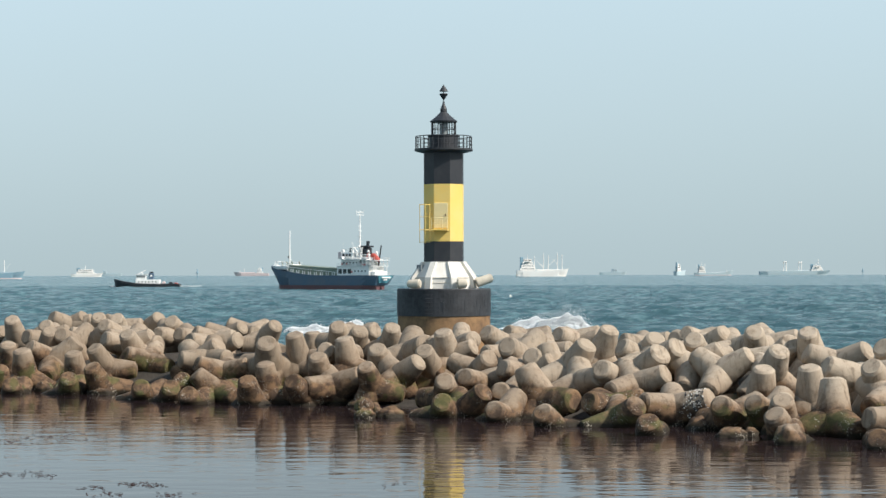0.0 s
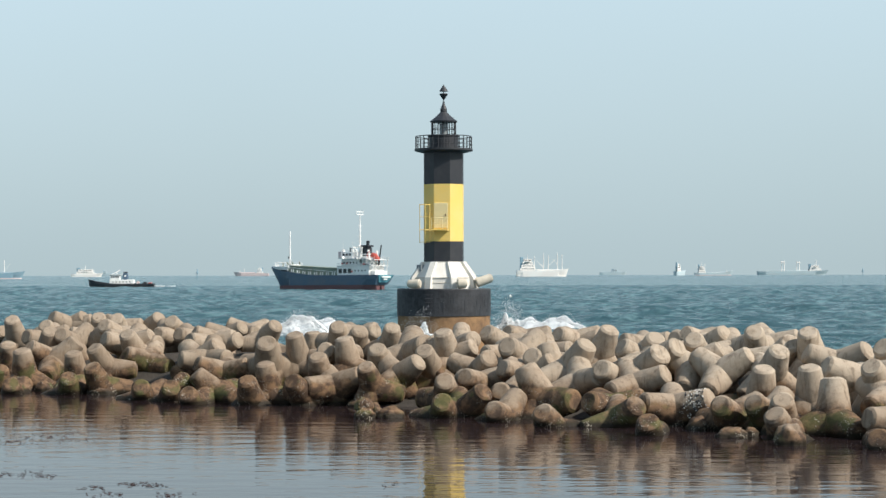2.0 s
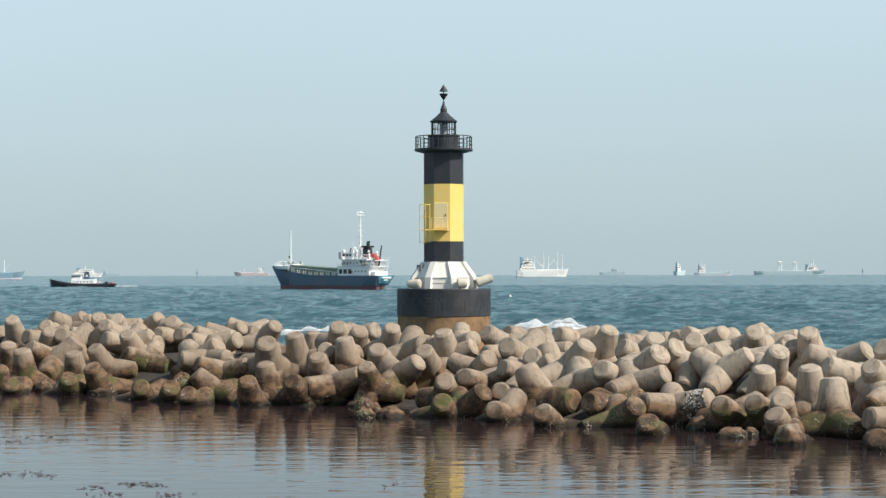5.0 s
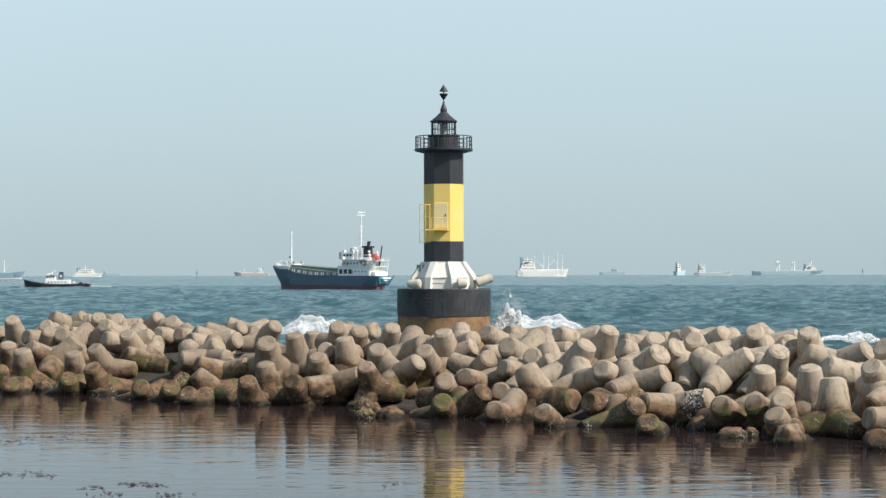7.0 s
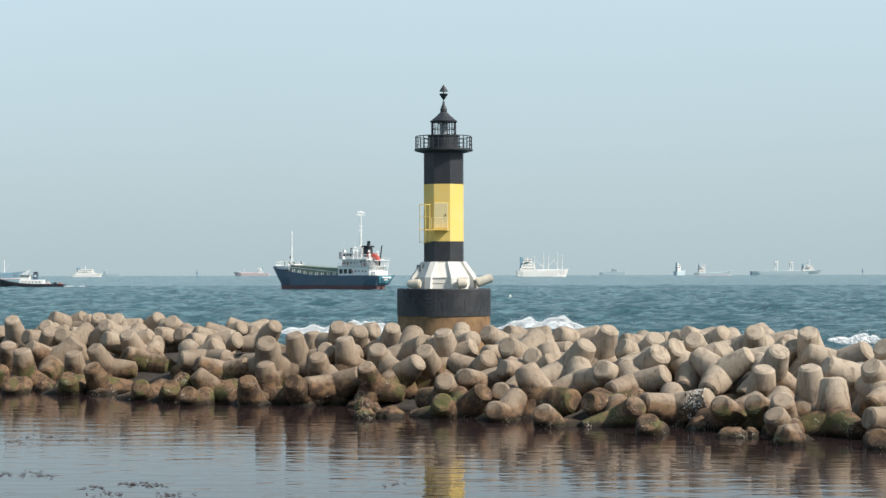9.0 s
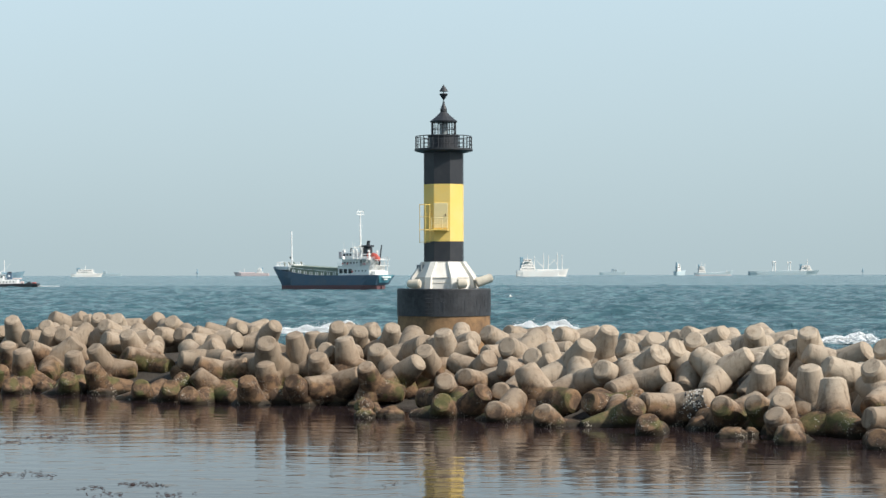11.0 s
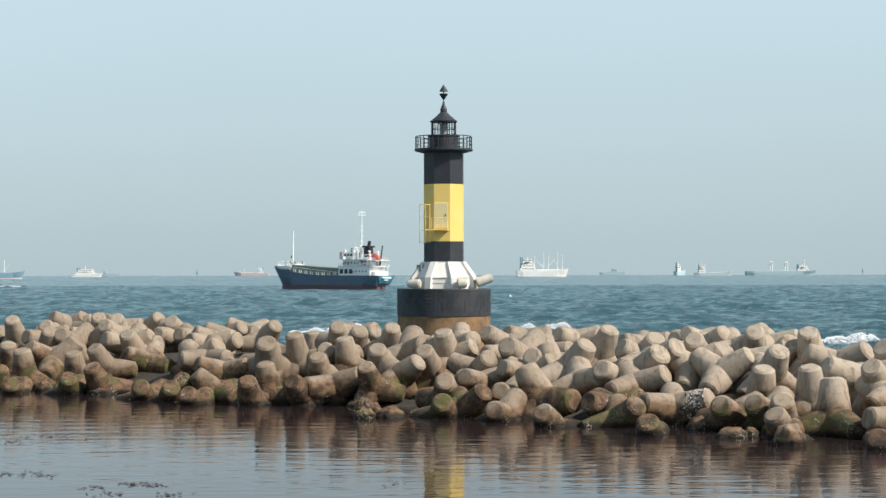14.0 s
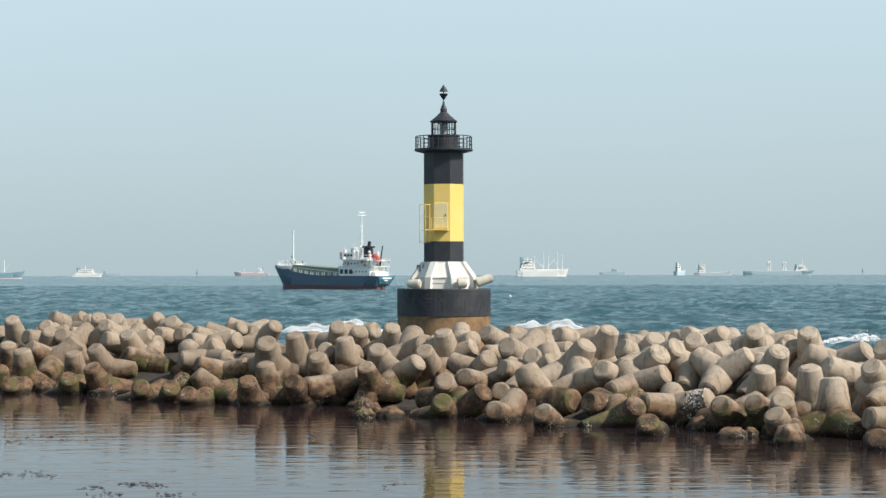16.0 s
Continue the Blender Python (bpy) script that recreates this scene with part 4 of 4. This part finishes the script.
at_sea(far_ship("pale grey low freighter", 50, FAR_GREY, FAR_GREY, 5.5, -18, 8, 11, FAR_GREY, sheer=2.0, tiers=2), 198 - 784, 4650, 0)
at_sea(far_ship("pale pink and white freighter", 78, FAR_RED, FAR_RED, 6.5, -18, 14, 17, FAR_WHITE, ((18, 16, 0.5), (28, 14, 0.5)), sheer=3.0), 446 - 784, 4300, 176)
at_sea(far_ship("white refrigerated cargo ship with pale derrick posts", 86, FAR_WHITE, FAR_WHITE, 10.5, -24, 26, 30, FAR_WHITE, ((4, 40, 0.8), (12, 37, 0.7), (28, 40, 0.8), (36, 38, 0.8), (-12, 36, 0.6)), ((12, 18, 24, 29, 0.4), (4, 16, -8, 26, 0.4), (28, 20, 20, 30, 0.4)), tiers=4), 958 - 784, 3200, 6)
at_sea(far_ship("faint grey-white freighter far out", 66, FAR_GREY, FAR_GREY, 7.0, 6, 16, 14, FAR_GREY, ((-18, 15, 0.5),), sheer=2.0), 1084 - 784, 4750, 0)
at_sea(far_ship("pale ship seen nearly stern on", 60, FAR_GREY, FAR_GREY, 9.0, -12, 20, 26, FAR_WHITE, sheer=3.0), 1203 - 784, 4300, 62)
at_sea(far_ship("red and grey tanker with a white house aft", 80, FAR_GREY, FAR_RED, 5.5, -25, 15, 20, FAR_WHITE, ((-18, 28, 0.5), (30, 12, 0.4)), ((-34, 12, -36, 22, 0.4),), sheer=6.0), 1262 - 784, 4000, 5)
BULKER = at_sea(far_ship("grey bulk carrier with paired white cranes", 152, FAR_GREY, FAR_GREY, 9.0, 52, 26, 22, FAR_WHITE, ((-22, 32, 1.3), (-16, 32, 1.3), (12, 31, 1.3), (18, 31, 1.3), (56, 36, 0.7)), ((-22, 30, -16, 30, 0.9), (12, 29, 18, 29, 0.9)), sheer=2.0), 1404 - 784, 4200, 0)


def beacon(px, dist, high):
    top = tagged(new("sea_beacon"), "dark iron beacon pole standing in the sea", "beacon", "beacons")
    # iron drawn in the haze-paled blue of the far ships
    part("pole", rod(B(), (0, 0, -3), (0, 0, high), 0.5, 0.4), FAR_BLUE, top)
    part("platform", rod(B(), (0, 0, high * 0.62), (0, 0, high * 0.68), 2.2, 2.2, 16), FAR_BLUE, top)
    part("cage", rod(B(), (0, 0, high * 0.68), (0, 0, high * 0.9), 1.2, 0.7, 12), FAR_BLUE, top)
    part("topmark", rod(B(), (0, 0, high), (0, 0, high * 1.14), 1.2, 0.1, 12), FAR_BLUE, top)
    top.location = (px / 3300 * dist, dist, 0)


beacon(349 - 784, 2300, 10.5)
beacon(1527 - 784, 3000, 12.0)


def buoy():
    bm = B()
    bmesh.ops.create_uvsphere(bm, u_segments=16, v_segments=10, radius=0.34)
    rod(bm, (0, 0, 0.3), (0, 0, 0.5), 0.08)
    ob = part("mooring_buoy", bm, SHIP_WHITE, None, smooth=True)
    ob.location = (119 / 3300 * 505, 505, 0.35)
    return tagged(ob, "small white mooring buoy afloat", "buoy")


buoy()


# ---- foam and spray ----
def foam(name, label, long, deep, high, count, seed, peaks=3, spray=0.25, size=0.2, spread=0.3):
    """A breaking crest: a dense heap of fine foam lumps, ragged above, with loose drops."""
    rng = np.random.default_rng(seed)
    lump = np.array([(1, 0, 0), (-1, 0, 0), (0, 1, 0), (0, -1, 0), (0, 0, 1), (0, 0, -1)], float)
    faces = np.array([(0, 2, 4), (2, 1, 4), (1, 3, 4), (3, 0, 4), (2, 0, 5), (1, 2, 5), (3, 1, 5), (0, 3, 5)])
    x = rng.uniform(-0.5, 0.5, count)
    x0 = x.copy()
    env = np.full(count, 0.22)
    for k in range(peaks):
        c, a, s = rng.uniform(-spread, spread), rng.uniform(0.7, 1.0), rng.uniform(0.14, 0.3)
        if k == 0 and spread < 0.3:
            env = np.maximum(env, np.exp(-np.abs(x / 0.38) ** 3.5))
            continue
        env = np.maximum(env, a * np.exp(-((x - c) / s) ** 2))
    rag = sum(np.sin(x * f + rng.uniform(0, 6.28)) for f in (8, 15, 27, 44)) / 4
    env *= (1 - np.abs(2 * x) ** 3) * (0.9 + (0.3 if spread > 0.2 else 0.16) * rag)
    drop = rng.random(count) < spray
    z = np.where(drop, env * high * rng.uniform(0.6, 1.3, count), env * high * rng.random(count) ** 0.75)
    r = size * np.where(drop, rng.uniform(0.15, 0.35, count), rng.uniform(0.6, 1.3, count))
    y = rng.normal(0, 0.24, count) * deep * np.clip(1.15 - z / (high * 1.4), 0.2, 1.2)
    x = x * long + drop * rng.normal(0, 0.25, count) + z * 0.12
    stretch = np.stack([r * rng.uniform(0.9, 1.7, count), r, r * rng.uniform(0.7, 1.2, count)], 1)
    turn = rng.uniform(0.75, 1.25, (count, 6, 1))
    vs = lump[None] * stretch[:, None] * turn + np.stack([x, y, z], 1)[:, None]
    fs = faces[None] + 6 * np.arange(count)[:, None, None]
    gx, ga = np.meshgrid(np.linspace(-0.5, 0.5, 260), np.linspace(0, math.pi, 41), indexing="ij")
    ridge = np.interp(gx[:, 0], np.sort(x0), env[np.argsort(x0)])[:, None]
    rough = 0.92 + 0.1 * np.sin(gx * 23 + ga * 2) * np.sin(gx * 11 - ga * 3) + 0.03 * np.sin(gx * long * 5.1 + 3 * np.sin(ga * 4)) * np.sin(ga * 9 + gx * long * 2.3) + 0.012 * rng.normal(size=gx.shape)
    heart = np.stack([gx * long, -np.cos(ga) * deep * 0.42 * rough, np.sin(ga) ** 0.8 * ridge * high * (0.9 if spray < 0.3 else 0.8) * rough - 0.1], -1).reshape(-1, 3)
    heart[:, 0] += heart[:, 2] * 0.12
    i, j = np.meshgrid(np.arange(259), np.arange(40), indexing="ij")
    quads = (np.stack([i * 41 + j, (i + 1) * 41 + j, (i + 1) * 41 + j + 1, i * 41 + j + 1], -1) + 6 * count).reshape(-1, 4)
    me = bpy.data.meshes.new(name)
    me.from_pydata(np.concatenate([vs.reshape(-1, 3), heart]).tolist(), [], fs.reshape(-1, 3).tolist() + quads.tolist())
    me.materials.append(FOAM)
    me.shade_smooth()
    return tagged(new(name, me), label, "foam", kind="stuff")


BAND_R = foam("foam_band", "white foam of waves breaking beside the lighthouse", 15.0, 3.0, 2.3, 15000, 1, 5, 0.12, 0.06)
BAND_L = foam("foam_band", "white foam line along the breakwater's far side", 19.0, 3.0, 2.2, 14000, 2, 6, 0.12, 0.06)
BREAKER = foam("breaker", "white breaking crest running along the breakwater", 9.0, 2.5, 2.5, 13000, 3, 1, 0.2, 0.06, 0.15)
PLUME = foam("spray_plume", "tall white plume of spray thrown up by a wave", 11.5, 3.0, 3.9, 36000, 4, 3, 0.35, 0.05, 0.15)
BASE_SPRAY = foam("spray_plume", "white spray leaping at the lighthouse base", 4.2, 1.8, 4.6, 14000, 6, 1, 0.35, 0.06, 0.12)
FRONT_SPRAY = foam("spray_plume", "white splash against the front of the round base", 5.4, 1.6, 4.5, 12000, 8, 1, 0.2, 0.05, 0.12)
FAR_BAND = foam("foam_band", "thin white foam line where waves meet the tetrapods", 8.0, 2.0, 1.1, 4000, 9, 4, 0.12, 0.09)
WAKE = foam("wake", "white bow wave and wake of the tug", 46, 2.4, 0.45, 3000, 12, 4, 0.05, 0.14)


# ---- floating seaweed ----
def seaweed(px, dist, wide, count, seed):
    rnd = random.Random(seed)
    bm = B()
    for _ in range(count):
        a, x, y = rnd.uniform(0, 6.28), rnd.gauss(0, wide / 2.4), rnd.gauss(0, wide / 1.6)
        p = Vector((x, y, 0.0))
        for s in range(3):
            q = p + Vector((math.cos(a) * 0.045, math.sin(a) * 0.07, rnd.uniform(-0.008, 0.02)))
            rod(bm, p, q, 0.009, 0.005, 4)
            p, a = q, a + rnd.uniform(-0.8, 0.8)
    ob = part("floating_seaweed", bm, WEED)
    ob.location = (px / 3300 * dist, dist, 0.01)
    tagged(ob, "dark brown seaweed scraps floating on calm water", "seaweed", "floating seaweed", "stuff")


for i, (px, y, w, n) in enumerate(((230, 856, 0.6, 70), (270, 858, 0.5, 50), (160, 862, 0.5, 36), (300, 876, 0.7, 40), (190, 874, 0.7, 36), (20, 838, 0.8, 50), (70, 842, 0.8, 40), (20, 780, 1.2, 60), (90, 770, 1.6, 70), (130, 780, 1.2, 40), (700, 859, 0.5, 15))):
    seaweed(px - 784, 6.8 * 3300 / (y - 483), w, n // 2, 40 + i)


# ---- what moves ----
def sea_place(px, dist):
    return px / 3300 * dist, dist


def surge(thing, dist, rows, lift=0.0):
    """Rows of time, bearing and height of a foam heap on the sea."""
    walk(thing, [(t, pose((px - 784) / 3300 * dist, dist, z + lift, 0, 0, 0)) for t, px, z in rows])


def motions():
    walk(SEA, [(0.0, pose(0, 0, 0)), (16.0, pose(U.x * -14, U.y * -14, 0))])
    walk(CARGO, [(t, pose(*sea_place(583 + t * 0.25 - 784, 801), 0, 0.4 * math.sin(t), 0.5 * math.sin(t * 0.7), 142 - t * 0.12)) for t in (0.0, 2.0, 4.0, 6.0, 8.0, 10.0, 12.0, 14.0, 16.0)])
    walk(TUG, [(t, pose(*sea_place(261.5 - 22.8 * t - 784, 955), 0.12 * math.sin(t * 1.7), 0, 1.2 * math.sin(t * 1.3), 182)) for t in range(0, 17)])
    walk(WAKE, [(t, pose(*sea_place(276 - 22.8 * t - 784, 955), 0.1, 0, 0, 2)) for t in range(0, 17, 4)])
    walk(BULKER, [(t, pose(*sea_place(1404 - 1.75 * t - 784, 4200), 0)) for t in (0.0, 8.0, 16.0)])
    surge(BAND_R, 232, [(0, 960, -0.3), (0.5, 962, -0.1), (1, 968, -0.4), (1.5, 965, -0.2), (2, 950, -0.4), (2.5, 945, -0.5), (3, 952, -0.6), (3.5, 940, -0.4), (4, 945, -0.3), (5.2, 960, -0.7), (6.3, 945, -0.4), (7, 940, -0.2), (7.5, 935, -0.5), (8.2, 940, -0.8), (9, 948, -0.4), (10.2, 950, -0.9), (11.5, 945, -0.8), (12.5, 930, -0.5), (13.2, 935, -0.9), (14.3, 950, -1.2), (15, 945, -0.4), (15.5, 945, -0.2), (16, 955, -0.8)], -0.2)
    surge(BAND_L, 228, [(0, 600, -0.5), (1, 590, -0.7), (1.5, 560, -0.4), (2.5, 550, -0.2), (3.5, 570, -0.4), (5, 590, -0.8), (7, 560, -0.5), (8.5, 590, -0.5), (10, 600, -0.8), (11.5, 580, -0.5), (13, 590, -0.7), (14.5, 610, -1.0), (15.2, 620, -0.5), (16, 600, -0.4)], -0.6)
    surge(BREAKER, 224, [(0, 470, -2.8), (1, 525, -1.6), (1.5, 540, -0.7), (2, 530, -0.5), (2.5, 540, -0.8), (3, 580, -0.7), (3.5, 625, -0.5), (4, 632, -0.8), (5, 660, -2.8), (5.6, 500, -2.8), (6.4, 545, -0.8), (7, 545, -0.5), (7.5, 562, -1.4), (8, 600, -1.5), (8.5, 632, -0.5), (9, 655, -1.3), (10, 640, -2.8), (11.5, 555, -1.6), (12.8, 600, -1.8), (13.2, 600, -1.0), (13.5, 605, 0.0), (14, 602, -1.5), (14.8, 610, -2.6), (15.5, 670, -1.2), (16, 640, -2.0)], -0.2)
    surge(PLUME, 230, [(0, 990, -1.9), (0.5, 975, -0.2), (1, 985, -3.0), (1.5, 965, -2.1), (2, 960, -3.8), (3, 960, -5.5), (14.3, 960, -5.5), (15, 962, -1.9), (15.5, 940, -0.6), (16, 940, -4.8)])
    surge(BASE_SPRAY, 157, [(0, 880, -7), (1, 875, -4), (1.5, 872, -1.5), (2, 890, -1.0), (2.5, 900, -3.2), (3.2, 900, -7), (5.8, 875, -6), (6.5, 877, -0.8), (7, 893, -0.2), (7.5, 895, -2.3), (8, 895, -3.8), (9, 895, -7), (16, 895, -7)])
    surge(FRONT_SPRAY, 147.5, [(0, 730, -6), (1, 728, -4), (1.5, 731, 0.0), (2, 732, -1.4), (2.5, 740, -4), (2.9, 835, -4.5), (3.5, 846, 0.0), (4, 838, -0.7), (4.8, 835, -6), (14.5, 700, -6), (15.2, 705, -2.4), (15.5, 705, -1.0), (16, 705, -3)])
    surge(FAR_BAND, 197, [(0, 1500, -1.6), (4, 1500, -1.6), (6.5, 1495, -0.4), (7, 1500, -0.1), (9, 1510, -0.3), (12, 1500, -0.1), (14, 1505, -0.2), (16, 1510, -0.3)], -0.5)


motions()
